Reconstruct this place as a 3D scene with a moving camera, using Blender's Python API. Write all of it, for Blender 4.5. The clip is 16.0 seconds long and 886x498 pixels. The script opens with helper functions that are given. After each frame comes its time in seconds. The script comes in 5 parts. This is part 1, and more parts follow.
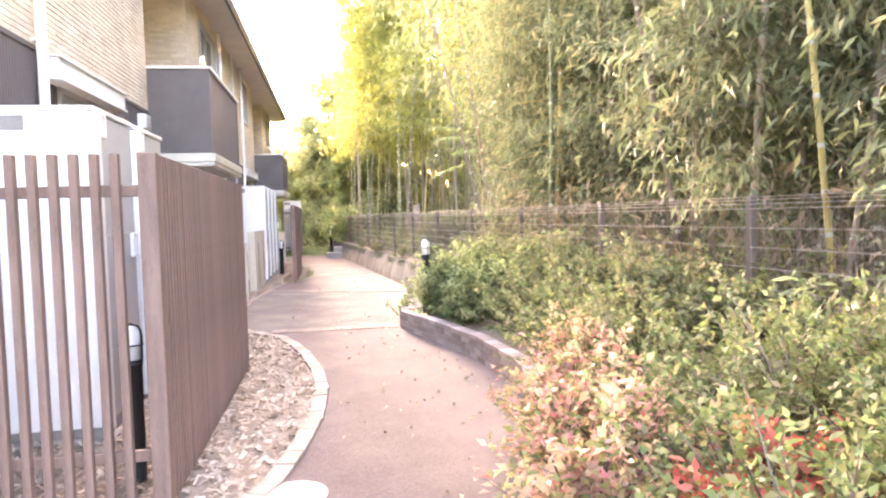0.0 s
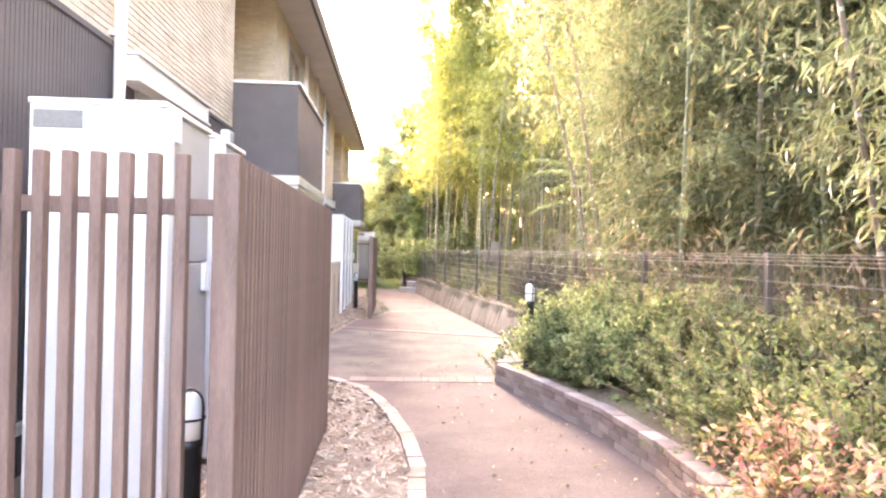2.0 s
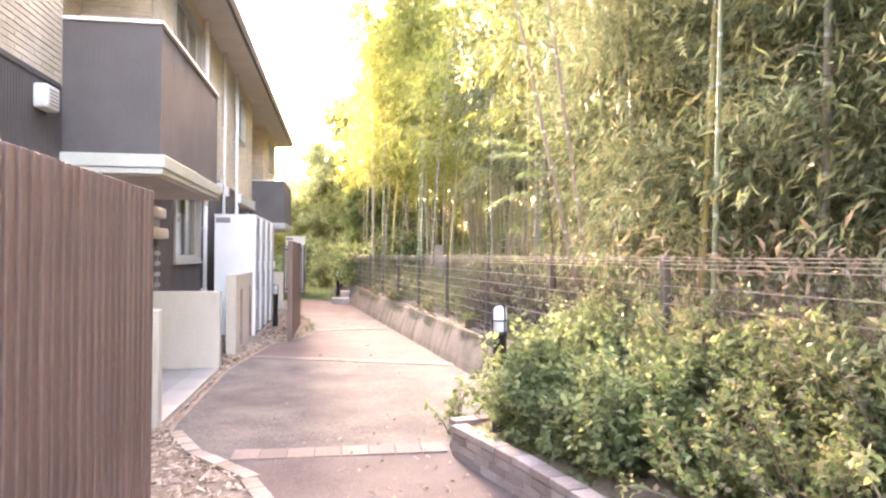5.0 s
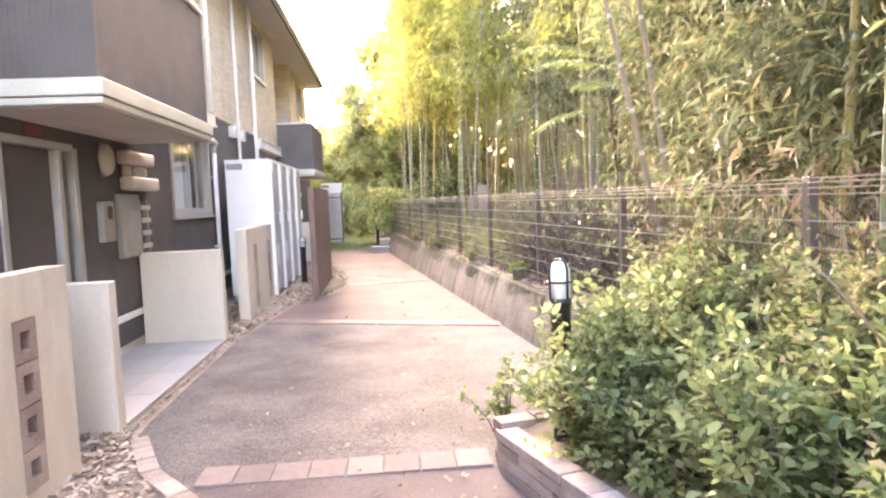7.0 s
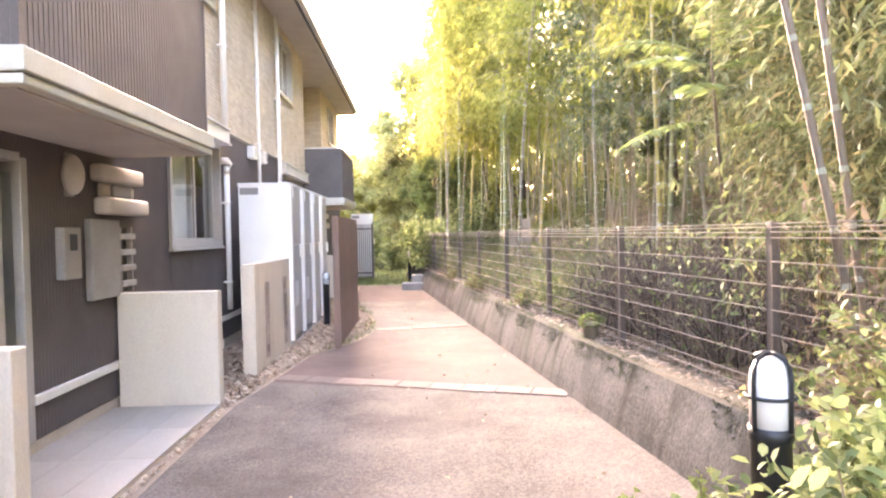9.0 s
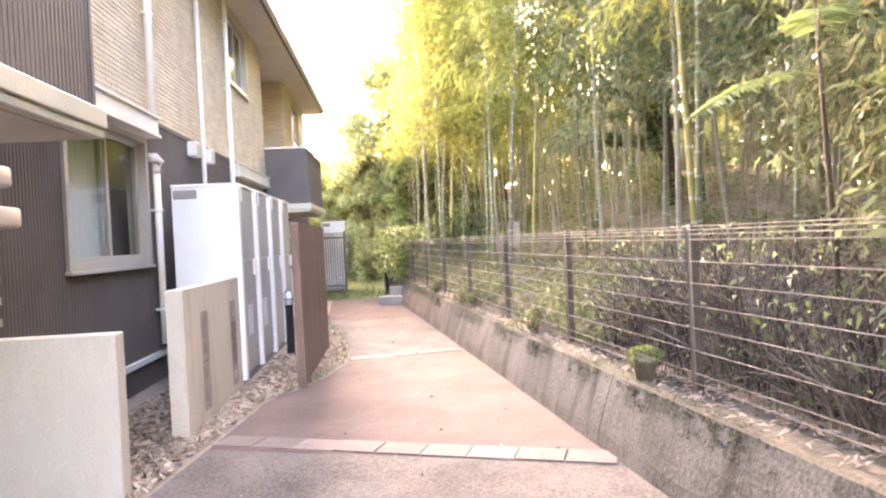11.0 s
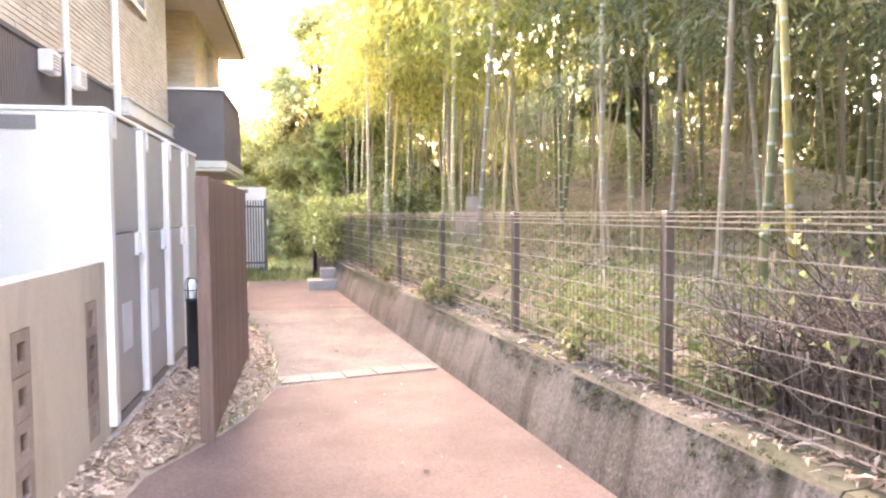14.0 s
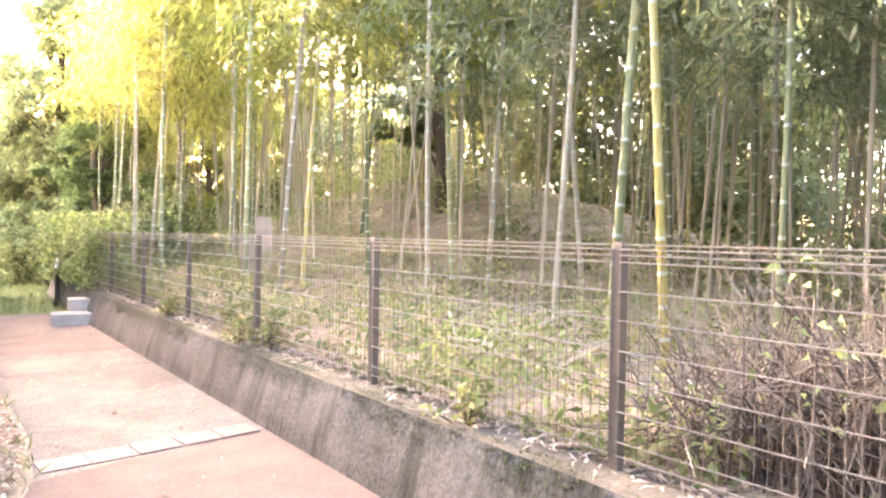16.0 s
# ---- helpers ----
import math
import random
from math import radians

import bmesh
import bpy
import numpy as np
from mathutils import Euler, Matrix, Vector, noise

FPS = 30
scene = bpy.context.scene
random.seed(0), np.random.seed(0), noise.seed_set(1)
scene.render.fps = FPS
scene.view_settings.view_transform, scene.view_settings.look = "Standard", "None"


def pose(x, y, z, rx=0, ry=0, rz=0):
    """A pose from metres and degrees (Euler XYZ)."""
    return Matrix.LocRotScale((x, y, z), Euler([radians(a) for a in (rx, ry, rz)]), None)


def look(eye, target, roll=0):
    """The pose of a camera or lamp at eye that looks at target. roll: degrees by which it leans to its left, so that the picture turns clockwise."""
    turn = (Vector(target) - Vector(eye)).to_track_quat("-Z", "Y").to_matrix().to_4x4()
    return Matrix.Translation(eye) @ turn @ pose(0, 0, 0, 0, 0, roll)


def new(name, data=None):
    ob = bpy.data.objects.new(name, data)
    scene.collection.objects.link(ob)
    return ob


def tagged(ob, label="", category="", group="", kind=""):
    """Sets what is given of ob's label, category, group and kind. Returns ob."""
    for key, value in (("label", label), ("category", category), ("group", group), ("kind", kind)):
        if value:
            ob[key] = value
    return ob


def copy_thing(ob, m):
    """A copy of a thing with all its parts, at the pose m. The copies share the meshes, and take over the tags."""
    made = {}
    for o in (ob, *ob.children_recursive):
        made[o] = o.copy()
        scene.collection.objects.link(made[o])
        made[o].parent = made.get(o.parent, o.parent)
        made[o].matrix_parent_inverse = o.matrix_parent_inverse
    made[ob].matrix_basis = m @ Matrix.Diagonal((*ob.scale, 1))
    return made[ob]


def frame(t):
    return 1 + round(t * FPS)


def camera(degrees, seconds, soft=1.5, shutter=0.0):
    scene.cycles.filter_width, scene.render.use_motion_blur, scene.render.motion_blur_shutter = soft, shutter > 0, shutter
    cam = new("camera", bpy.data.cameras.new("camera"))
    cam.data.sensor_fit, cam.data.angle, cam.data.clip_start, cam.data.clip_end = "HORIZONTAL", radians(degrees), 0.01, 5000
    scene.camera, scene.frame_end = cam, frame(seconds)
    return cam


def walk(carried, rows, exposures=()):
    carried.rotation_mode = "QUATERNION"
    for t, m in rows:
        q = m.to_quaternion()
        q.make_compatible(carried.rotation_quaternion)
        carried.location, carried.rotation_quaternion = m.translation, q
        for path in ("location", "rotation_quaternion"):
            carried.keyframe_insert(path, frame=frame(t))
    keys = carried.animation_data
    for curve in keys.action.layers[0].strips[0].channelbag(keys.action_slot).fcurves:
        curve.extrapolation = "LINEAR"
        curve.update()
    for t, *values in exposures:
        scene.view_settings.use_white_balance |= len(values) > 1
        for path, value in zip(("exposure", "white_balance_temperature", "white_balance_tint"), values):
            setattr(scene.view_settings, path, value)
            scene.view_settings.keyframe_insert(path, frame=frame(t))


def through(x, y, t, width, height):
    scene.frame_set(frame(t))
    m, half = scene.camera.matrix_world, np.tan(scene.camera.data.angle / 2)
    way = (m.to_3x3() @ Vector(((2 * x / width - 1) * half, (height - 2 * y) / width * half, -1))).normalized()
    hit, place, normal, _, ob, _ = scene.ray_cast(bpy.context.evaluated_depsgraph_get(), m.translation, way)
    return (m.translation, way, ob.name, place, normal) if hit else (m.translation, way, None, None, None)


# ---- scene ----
cam = camera(66.6, 16.0, soft=2.2)
PATH = [
    (0, (0.111, -1.972, 1.408), (0.432, -0.001, 1.306), -1.6),
    (0.5, (0.034, -1.821, 1.406), (0.341, 0.155, 1.379), -0.3),
    (1, (-0.036, -1.593, 1.409), (0.181, 0.395, 1.379), 0.4),
    (1.5, (-0.062, -1.253, 1.429), (0.079, 0.742, 1.418), 1.0),
    (2, (-0.173, -0.859, 1.435), (-0.042, 1.137, 1.441), 1.3),
    (2.5, (-0.221, -0.452, 1.433), (-0.006, 1.536, 1.454), 0.4),
    (3, (-0.261, -0.03, 1.463), (0.044, 1.946, 1.503), 1.1),
    (5.5, (0.153, 1.878, 1.471), (0.449, 3.856, 1.471), -0.1),
    (6, (0.212, 2.271, 1.45), (0.485, 4.249, 1.34), -0.8),
    (6.5, (0.339, 2.611, 1.435), (0.572, 4.592, 1.29), -1.8),
    (7, (0.391, 2.975, 1.44), (0.55, 4.963, 1.292), -2.4),
    (7.5, (0.346, 3.328, 1.46), (0.468, 5.323, 1.395), -2.4),
    (8, (0.381, 3.739, 1.465), (0.469, 5.736, 1.419), -1.5),
    (8.5, (0.343, 4.137, 1.448), (0.412, 6.136, 1.401), -1.1),
    (11, (0.245, 6.227, 1.465), (0.395, 8.222, 1.434), -2.8),
    (11.5, (0.192, 6.697, 1.467), (0.364, 8.69, 1.449), -3.3),
    (12, (0.196, 7.127, 1.476), (0.383, 9.118, 1.476), -4.0),
    (12.5, (0.135, 7.579, 1.477), (0.341, 9.568, 1.439), -3.6),
    (13, (0.1, 8.001, 1.481), (0.304, 9.989, 1.399), -2.4),
    (13.5, (0.004, 8.378, 1.464), (0.221, 10.363, 1.361), -1.7),
    (14, (-0.086, 8.753, 1.47), (0.304, 10.712, 1.362), -0.3),
    (14.5, (-0.196, 9.06, 1.473), (0.278, 11.003, 1.428), 1.0),
    (15, (-0.324, 9.352, 1.484), (0.395, 11.218, 1.443), 1.3),
    (15.5, (-0.362, 9.663, 1.483), (0.508, 11.464, 1.445), 1.4),
    (16, (-0.409, 9.918, 1.481), (0.636, 11.623, 1.447), 1.1),
]
walk(cam, [(t, look(eye, target, roll)) for t, eye, target, roll in PATH],
     exposures=[(0.0, 5.48, 7050, 33), (8.5, 5.5, 7050, 33), (12.5, 5.6, 7050, 33), (14.5, 5.7, 7050, 32), (16.0, 6.0, 7050, 31)])

# ---- world and sun ----
SUN_AZ, SUN_EL = -9.0, 11.0
world = bpy.data.worlds.new("world")
scene.world = world
world.use_nodes = True
sky = world.node_tree.nodes.new("ShaderNodeTexSky")
sky.sky_type, sky.sun_disc = "NISHITA", False
sky.sun_elevation, sky.sun_rotation = radians(SUN_EL), radians(SUN_AZ)
sky.air_density, sky.dust_density, sky.ozone_density = 1.0, 5.0, 1.0
background = world.node_tree.nodes["Background"]
background.inputs["Strength"].default_value = 0.15
world.node_tree.links.new(sky.outputs[0], background.inputs["Color"])

sun = new("sun", bpy.data.lights.new("sun", "SUN"))
sun.data.energy, sun.data.angle, sun.data.color = 1.15, radians(10), (1.0, 0.9, 0.72)
sun_dir = Vector((math.sin(radians(SUN_AZ)) * math.cos(radians(SUN_EL)), math.cos(radians(SUN_AZ)) * math.cos(radians(SUN_EL)), math.sin(radians(SUN_EL))))
sun.matrix_world = look(sun_dir * 60, (0, 0, 0))


# ---- materials ----
def surface(name, dark, light, scale=3.0, fine=60.0, rough=0.8, bump=0.3, metal=0.0, spec=0.4, stain=None, stain_scale=0.7, stain_amount=0.5,
            island=0.0, each=0.0, stretch=(1, 1, 1), grain=0.6, streak=None):
    """A two-scale material: broad patches between dark and light, fine grain, optional stains, and change from piece to piece."""
    m = bpy.data.materials.new(name)
    m.use_nodes = True
    nt = m.node_tree
    n, link = nt.nodes, nt.links.new
    bsdf = n["Principled BSDF"]
    tc = n.new("ShaderNodeTexCoord")
    mp = n.new("ShaderNodeMapping")
    mp.inputs["Scale"].default_value = stretch
    link(tc.outputs["Object"], mp.inputs["Vector"])
    a = n.new("ShaderNodeTexNoise")
    a.inputs["Scale"].default_value, a.inputs["Detail"].default_value, a.inputs["Roughness"].default_value = scale, 6, 0.6
    b = n.new("ShaderNodeTexNoise")
    b.inputs["Scale"].default_value, b.inputs["Detail"].default_value, b.inputs["Roughness"].default_value = fine, 4, 0.7
    link(mp.outputs[0], a.inputs["Vector"]), link(mp.outputs[0], b.inputs["Vector"])
    mix = n.new("ShaderNodeMath")
    mix.operation = "MULTIPLY_ADD"
    link(b.outputs["Fac"], mix.inputs[0])
    total = 0.7 + grain
    mix.inputs[1].default_value = grain / total
    half = n.new("ShaderNodeMath")
    half.operation = "MULTIPLY"
    link(a.outputs["Fac"], half.inputs[0])
    half.inputs[1].default_value = 0.7 / total
    link(half.outputs[0], mix.inputs[2])
    last = mix.outputs[0]
    for amount, kind in ((island, "ShaderNodeNewGeometry"), (each, "ShaderNodeObjectInfo")):
        if amount:
            info = n.new(kind)
            add = n.new("ShaderNodeMath")
            add.operation = "MULTIPLY_ADD"
            link(info.outputs["Random Per Island" if kind.endswith("Geometry") else "Random"], add.inputs[0])
            add.inputs[1].default_value = amount / total
            shift = n.new("ShaderNodeMath")
            shift.operation = "SUBTRACT"
            link(last, shift.inputs[0])
            shift.inputs[1].default_value = amount / total / 2
            link(shift.outputs[0], add.inputs[2])
            last = add.outputs[0]
    ramp = n.new("ShaderNodeValToRGB")
    half_width = (0.13 + 0.1 * grain) / total
    ramp.color_ramp.elements[0].position, ramp.color_ramp.elements[1].position = 0.5 - half_width, 0.5 + half_width
    ramp.color_ramp.elements[0].color, ramp.color_ramp.elements[1].color = (*dark, 1), (*light, 1)
    link(last, ramp.inputs[0])
    colour = ramp.outputs[0]
    if stain:
        c = n.new("ShaderNodeTexNoise")
        c.inputs["Scale"].default_value, c.inputs["Detail"].default_value = stain_scale, 8
        c.inputs["Roughness"].default_value = 0.65
        if streak:
            sm = n.new("ShaderNodeMapping")
            sm.inputs["Scale"].default_value = streak
            link(tc.outputs["Object"], sm.inputs["Vector"]), link(sm.outputs[0], c.inputs["Vector"])
        else:
            link(mp.outputs[0], c.inputs["Vector"])
        cr = n.new("ShaderNodeValToRGB")
        cr.color_ramp.elements[0].position, cr.color_ramp.elements[1].position = 0.5, 0.68
        link(c.outputs["Fac"], cr.inputs[0])
        sc = n.new("ShaderNodeMath")
        sc.operation = "MULTIPLY"
        link(cr.outputs[0], sc.inputs[0])
        sc.inputs[1].default_value = stain_amount
        mc = n.new("ShaderNodeMix")
        mc.data_type = "RGBA"
        link(sc.outputs[0], mc.inputs[0]), link(colour, mc.inputs[6])
        mc.inputs[7].default_value = (*stain, 1)
        colour = mc.outputs[2]
    link(colour, bsdf.inputs["Base Color"])
    bsdf.inputs["Roughness"].default_value, bsdf.inputs["Metallic"].default_value = rough, metal
    bsdf.inputs["Specular IOR Level"].default_value = spec
    if bump:
        bp = n.new("ShaderNodeBump")
        bp.inputs["Strength"].default_value, bp.inputs["Distance"].default_value = bump, 0.01
        link(last, bp.inputs["Height"]), link(bp.outputs[0], bsdf.inputs["Normal"])
    return m


def leaf_material(name, colours, through=0.45, rough=0.5):
    """Thin leaves: a colour for each leaf, gloss on the face, and light that shines through."""
    m = bpy.data.materials.new(name)
    m.use_nodes = True
    n, link = m.node_tree.nodes, m.node_tree.links.new
    bsdf, out = n["Principled BSDF"], n["Material Output"]
    geo = n.new("ShaderNodeNewGeometry")
    ramp = n.new("ShaderNodeValToRGB")
    while len(ramp.color_ramp.elements) < len(colours):
        ramp.color_ramp.elements.new(0.5)
    for i, (e, c) in enumerate(zip(ramp.color_ramp.elements, colours)):
        e.position, e.color = i / max(1, len(colours) - 1), (*c, 1)
    link(geo.outputs["Random Per Island"], ramp.inputs[0])
    tc, no = n.new("ShaderNodeTexCoord"), n.new("ShaderNodeTexNoise")
    no.inputs["Scale"].default_value, no.inputs["Detail"].default_value = 0.9, 3
    link(tc.outputs["Object"], no.inputs["Vector"])
    hs = n.new("ShaderNodeHueSaturation")
    mr = n.new("ShaderNodeMapRange")
    mr.inputs["From Min"].default_value, mr.inputs["From Max"].default_value = 0.3, 0.7
    mr.inputs["To Min"].default_value, mr.inputs["To Max"].default_value = 0.7, 1.3
    link(no.outputs["Fac"], mr.inputs["Value"]), link(mr.outputs[0], hs.inputs["Value"]), link(ramp.outputs[0], hs.inputs["Color"])
    link(hs.outputs[0], bsdf.inputs["Base Color"])
    bsdf.inputs["Roughness"].default_value, bsdf.inputs["Specular IOR Level"].default_value = rough + 0.1, 0.3
    tr, mix = n.new("ShaderNodeBsdfTranslucent"), n.new("ShaderNodeMixShader")
    link(hs.outputs[0], tr.inputs["Color"])
    mix.inputs[0].default_value = through
    link(bsdf.outputs[0], mix.inputs[1]), link(tr.outputs[0], mix.inputs[2]), link(mix.outputs[0], out.inputs["Surface"])
    return m


M = {}
M["asphalt"] = surface("brown_asphalt", (0.068, 0.05, 0.044), (0.165, 0.121, 0.108), 1.4, 75, 0.9, 0.7, stain=(0.062, 0.047, 0.042), stain_scale=0.9, stain_amount=0.45, grain=1.1)
M["pink"] = surface("pink_asphalt", (0.076, 0.05, 0.041), (0.165, 0.109, 0.09), 1.6, 75, 0.9, 0.8, stain=(0.062, 0.045, 0.037), stain_scale=0.9, stain_amount=0.6, grain=1.1)
M["aggregate"] = surface("washed_aggregate", (0.044, 0.037, 0.031), (0.215, 0.178, 0.151), 1.7, 70, 0.92, 1.0, stain=(0.062, 0.051, 0.042), stain_scale=0.8, stain_amount=0.6, grain=1.6)
M["paver"] = surface("paver", (0.155, 0.11, 0.094), (0.265, 0.195, 0.165), 3, 80, 0.85, 0.4, each=0.3, stain=(0.1, 0.075, 0.062), stain_scale=5)
M["kerb"] = surface("kerb_brick", (0.22, 0.165, 0.125), (0.43, 0.345, 0.275), 4, 70, 0.85, 0.5, each=0.3, stain=(0.2, 0.16, 0.12), stain_scale=3)
M["brick"] = surface("grey_brick", (0.25, 0.19, 0.165), (0.46, 0.37, 0.32), 5, 80, 0.85, 0.5, each=0.4, stain=(0.13, 0.12, 0.08), stain_scale=2)
M["soil"] = surface("soil", (0.06, 0.043, 0.03), (0.21, 0.155, 0.11), 1.5, 30, 1.0, 1.0, stain=(0.10, 0.12, 0.045), stain_scale=0.35, stain_amount=0.7)
M["mulch"] = surface("mulch_ground", (0.17, 0.125, 0.09), (0.40, 0.31, 0.235), 5, 60, 1.0, 1.0)
M["chip"] = surface("wood_chip", (0.22, 0.145, 0.095), (0.55, 0.42, 0.31), 4, 40, 0.95, 0.4, island=0.7)
M["turf"] = surface("turf", (0.05, 0.08, 0.02), (0.14, 0.17, 0.06), 3, 60, 1.0, 0.8)
M["concrete"] = surface("weathered_concrete", (0.022, 0.0225, 0.021), (0.128, 0.124, 0.115), 2.4, 45, 0.95, 1.0, stain=(0.012, 0.013, 0.009), stain_scale=1.0, stain_amount=0.95, stretch=(1, 1, 0.8), grain=1.1, streak=(0.6, 5.0, 0.9))
M["moss"] = surface("wall_cap", (0.044, 0.042, 0.027), (0.165, 0.136, 0.106), 2.5, 50, 0.97, 0.8, stain=(0.04, 0.052, 0.02), stain_scale=1.3, stain_amount=0.9)
M["step"] = surface("step_concrete", (0.22, 0.185, 0.16), (0.38, 0.33, 0.29), 3, 60, 0.9, 0.5)
M["stucco"] = surface("cream_stucco", (0.52, 0.43, 0.33), (0.70, 0.60, 0.475), 1.5, 120, 0.9, 0.35, stain=(0.36, 0.28, 0.20), stain_scale=1.4, stain_amount=0.6, stretch=(1, 1, 0.35))
M["siding"] = surface("cream_siding", (0.50, 0.40, 0.28), (0.70, 0.59, 0.44), 2.5, 70, 0.85, 0.4, island=0.22)
M["dark"] = surface("dark_siding", (0.085, 0.068, 0.062), (0.13, 0.108, 0.10), 2, 90, 0.7, 0.25)
M["balcony"] = surface("balcony_cladding", (0.10, 0.083, 0.076), (0.15, 0.127, 0.118), 2, 90, 0.65, 0.25)
M["white"] = surface("white_metal", (0.78, 0.735, 0.68), (0.87, 0.83, 0.775), 2, 60, 0.45, 0.05)
M["whitewarm"] = surface("off_white_trim", (0.64, 0.60, 0.53), (0.78, 0.74, 0.67), 2, 60, 0.55, 0.1)
M["fascia"] = surface("fascia_metal", (0.52, 0.49, 0.40), (0.66, 0.62, 0.52), 2, 50, 0.4, 0.05)
M["locker_door"] = surface("locker_grey", (0.42, 0.39, 0.355), (0.54, 0.505, 0.465), 1.5, 60, 0.5, 0.08)
M["soffit"] = surface("soffit", (0.46, 0.40, 0.34), (0.58, 0.52, 0.45), 2, 60, 0.8, 0.1)
M["roof"] = surface("roof_slate", (0.09, 0.08, 0.075), (0.17, 0.15, 0.14), 3, 40, 0.8, 0.4)
M["wood"] = surface("brown_slat", (0.125, 0.075, 0.057), (0.25, 0.158, 0.122), 3, 50, 0.6, 0.35, each=0.16, stretch=(6, 6, 0.6))
M["black"] = surface("black_metal", (0.010, 0.011, 0.013), (0.028, 0.029, 0.032), 3, 60, 0.45, 0.08)
M["lampglass"] = surface("opal_glass", (0.78, 0.78, 0.76), (0.85, 0.85, 0.83), 3, 60, 0.25, 0.0)
M["post"] = surface("fence_brown", (0.085, 0.07, 0.058), (0.15, 0.125, 0.106), 4, 60, 0.5, 0.1)
M["wire"] = surface("fence_wire", (0.22, 0.195, 0.175), (0.36, 0.325, 0.295), 4, 60, 0.35, 0.05, metal=0.4)
M["block"] = surface("hollow_block", (0.24, 0.17, 0.135), (0.42, 0.32, 0.26), 5, 90, 0.9, 0.5, each=0.35)
M["tile"] = surface("porch_tile", (0.33, 0.285, 0.24), (0.44, 0.39, 0.335), 2, 60, 0.6, 0.15, each=0.1)
M["foundation"] = surface("foundation", (0.48, 0.40, 0.31), (0.62, 0.53, 0.43), 2, 70, 0.9, 0.4)
M["alu"] = surface("aluminium", (0.36, 0.33, 0.29), (0.48, 0.45, 0.40), 2, 60, 0.4, 0.05, metal=0.3)
M["curtain"] = surface("curtain", (0.68, 0.68, 0.6), (0.82, 0.82, 0.74), 6, 60, 0.9, 0.3, stretch=(1, 8, 0.3))
M["room"] = surface("room_plaster", (0.30, 0.28, 0.25), (0.40, 0.37, 0.34), 1, 30, 0.9, 0.1)
M["greybox"] = surface("grey_plastic", (0.22, 0.20, 0.18), (0.31, 0.285, 0.26), 3, 60, 0.5, 0.05)
M["beige"] = surface("beige_plastic", (0.42, 0.37, 0.31), (0.54, 0.48, 0.41), 3, 60, 0.5, 0.05)
M["red"] = surface("red_plate", (0.16, 0.045, 0.04), (0.24, 0.07, 0.06), 3, 60, 0.5, 0.0)
M["paper"] = surface("paper_notice", (0.7, 0.68, 0.66), (0.82, 0.8, 0.78), 4, 60, 0.7, 0.05)
M["terracotta"] = surface("pot_clay", (0.16, 0.135, 0.10), (0.30, 0.26, 0.19), 6, 60, 0.8, 0.3)
M["culm_green"] = surface("culm_green", (0.12, 0.14, 0.065), (0.24, 0.25, 0.12), 1.2, 30, 0.45, 0.1, each=0.5, stretch=(1, 1, 0.25), stain=(0.22, 0.2, 0.14), stain_scale=2.0, stain_amount=0.5)
M["culm_yellow"] = surface("culm_yellow", (0.29, 0.235, 0.07), (0.46, 0.375, 0.14), 1.2, 30, 0.4, 0.1, each=0.4, stretch=(1, 1, 0.25))
M["culm_dry"] = surface("culm_dry", (0.22, 0.185, 0.125), (0.38, 0.33, 0.235), 1.2, 30, 0.6, 0.2, each=0.4, stretch=(1, 1, 0.25))
M["culm_old"] = surface("culm_old", (0.14, 0.108, 0.078), (0.25, 0.20, 0.15), 1.2, 30, 0.7, 0.2, each=0.4, stretch=(1, 1, 0.25))
M["node"] = surface("culm_node", (0.30, 0.31, 0.23), (0.45, 0.45, 0.36), 5, 40, 0.7, 0.1)
M["bark"] = surface("bark", (0.05, 0.038, 0.028), (0.15, 0.115, 0.085), 3, 30, 0.95, 0.9, stretch=(1, 1, 0.3))
M["twig"] = surface("dry_twig", (0.07, 0.053, 0.043), (0.25, 0.20, 0.155), 4, 40, 0.95, 0.4, island=0.6)
M["bamboo_leaf"] = leaf_material("bamboo_leaf", [(0.092, 0.12, 0.06), (0.126, 0.158, 0.074), (0.16, 0.195, 0.092), (0.19, 0.22, 0.105), (0.225, 0.245, 0.118), (0.29, 0.26, 0.138)], 0.4)
# low sun's yellow glow put into the leaf colour of the far crowns
M["sunlit_canopy_leaf"] = leaf_material("sunlit_canopy_leaf", [(0.17, 0.205, 0.05), (0.24, 0.265, 0.065), (0.31, 0.32, 0.08), (0.38, 0.35, 0.095)], 0.62)
M["azalea_leaf"] = leaf_material("azalea_leaf", [(0.10, 0.14, 0.05), (0.16, 0.205, 0.072), (0.22, 0.265, 0.098), (0.27, 0.28, 0.115), (0.29, 0.23, 0.145)], 0.42)
M["broad_leaf"] = leaf_material("broad_leaf", [(0.11, 0.155, 0.065), (0.165, 0.215, 0.09), (0.22, 0.275, 0.115), (0.28, 0.325, 0.15), (0.36, 0.385, 0.18)], 0.48, 0.45)
M["nandina_leaf"] = leaf_material("nandina_leaf", [(0.12, 0.16, 0.05), (0.24, 0.27, 0.09), (0.52, 0.45, 0.20), (0.62, 0.32, 0.27), (0.20, 0.24, 0.08), (0.62, 0.22, 0.21), (0.50, 0.45, 0.20), (0.62, 0.30, 0.28), (0.14, 0.18, 0.06)], 0.35)
M["nandina_red"] = leaf_material("nandina_red", [(0.30, 0.26, 0.08), (0.50, 0.16, 0.10), (0.55, 0.08, 0.06), (0.56, 0.22, 0.16)], 0.35)
M["moss_leaf"] = leaf_material("moss_leaf", [(0.035, 0.042, 0.018), (0.055, 0.065, 0.025), (0.075, 0.085, 0.03)], 0.1, 0.9)
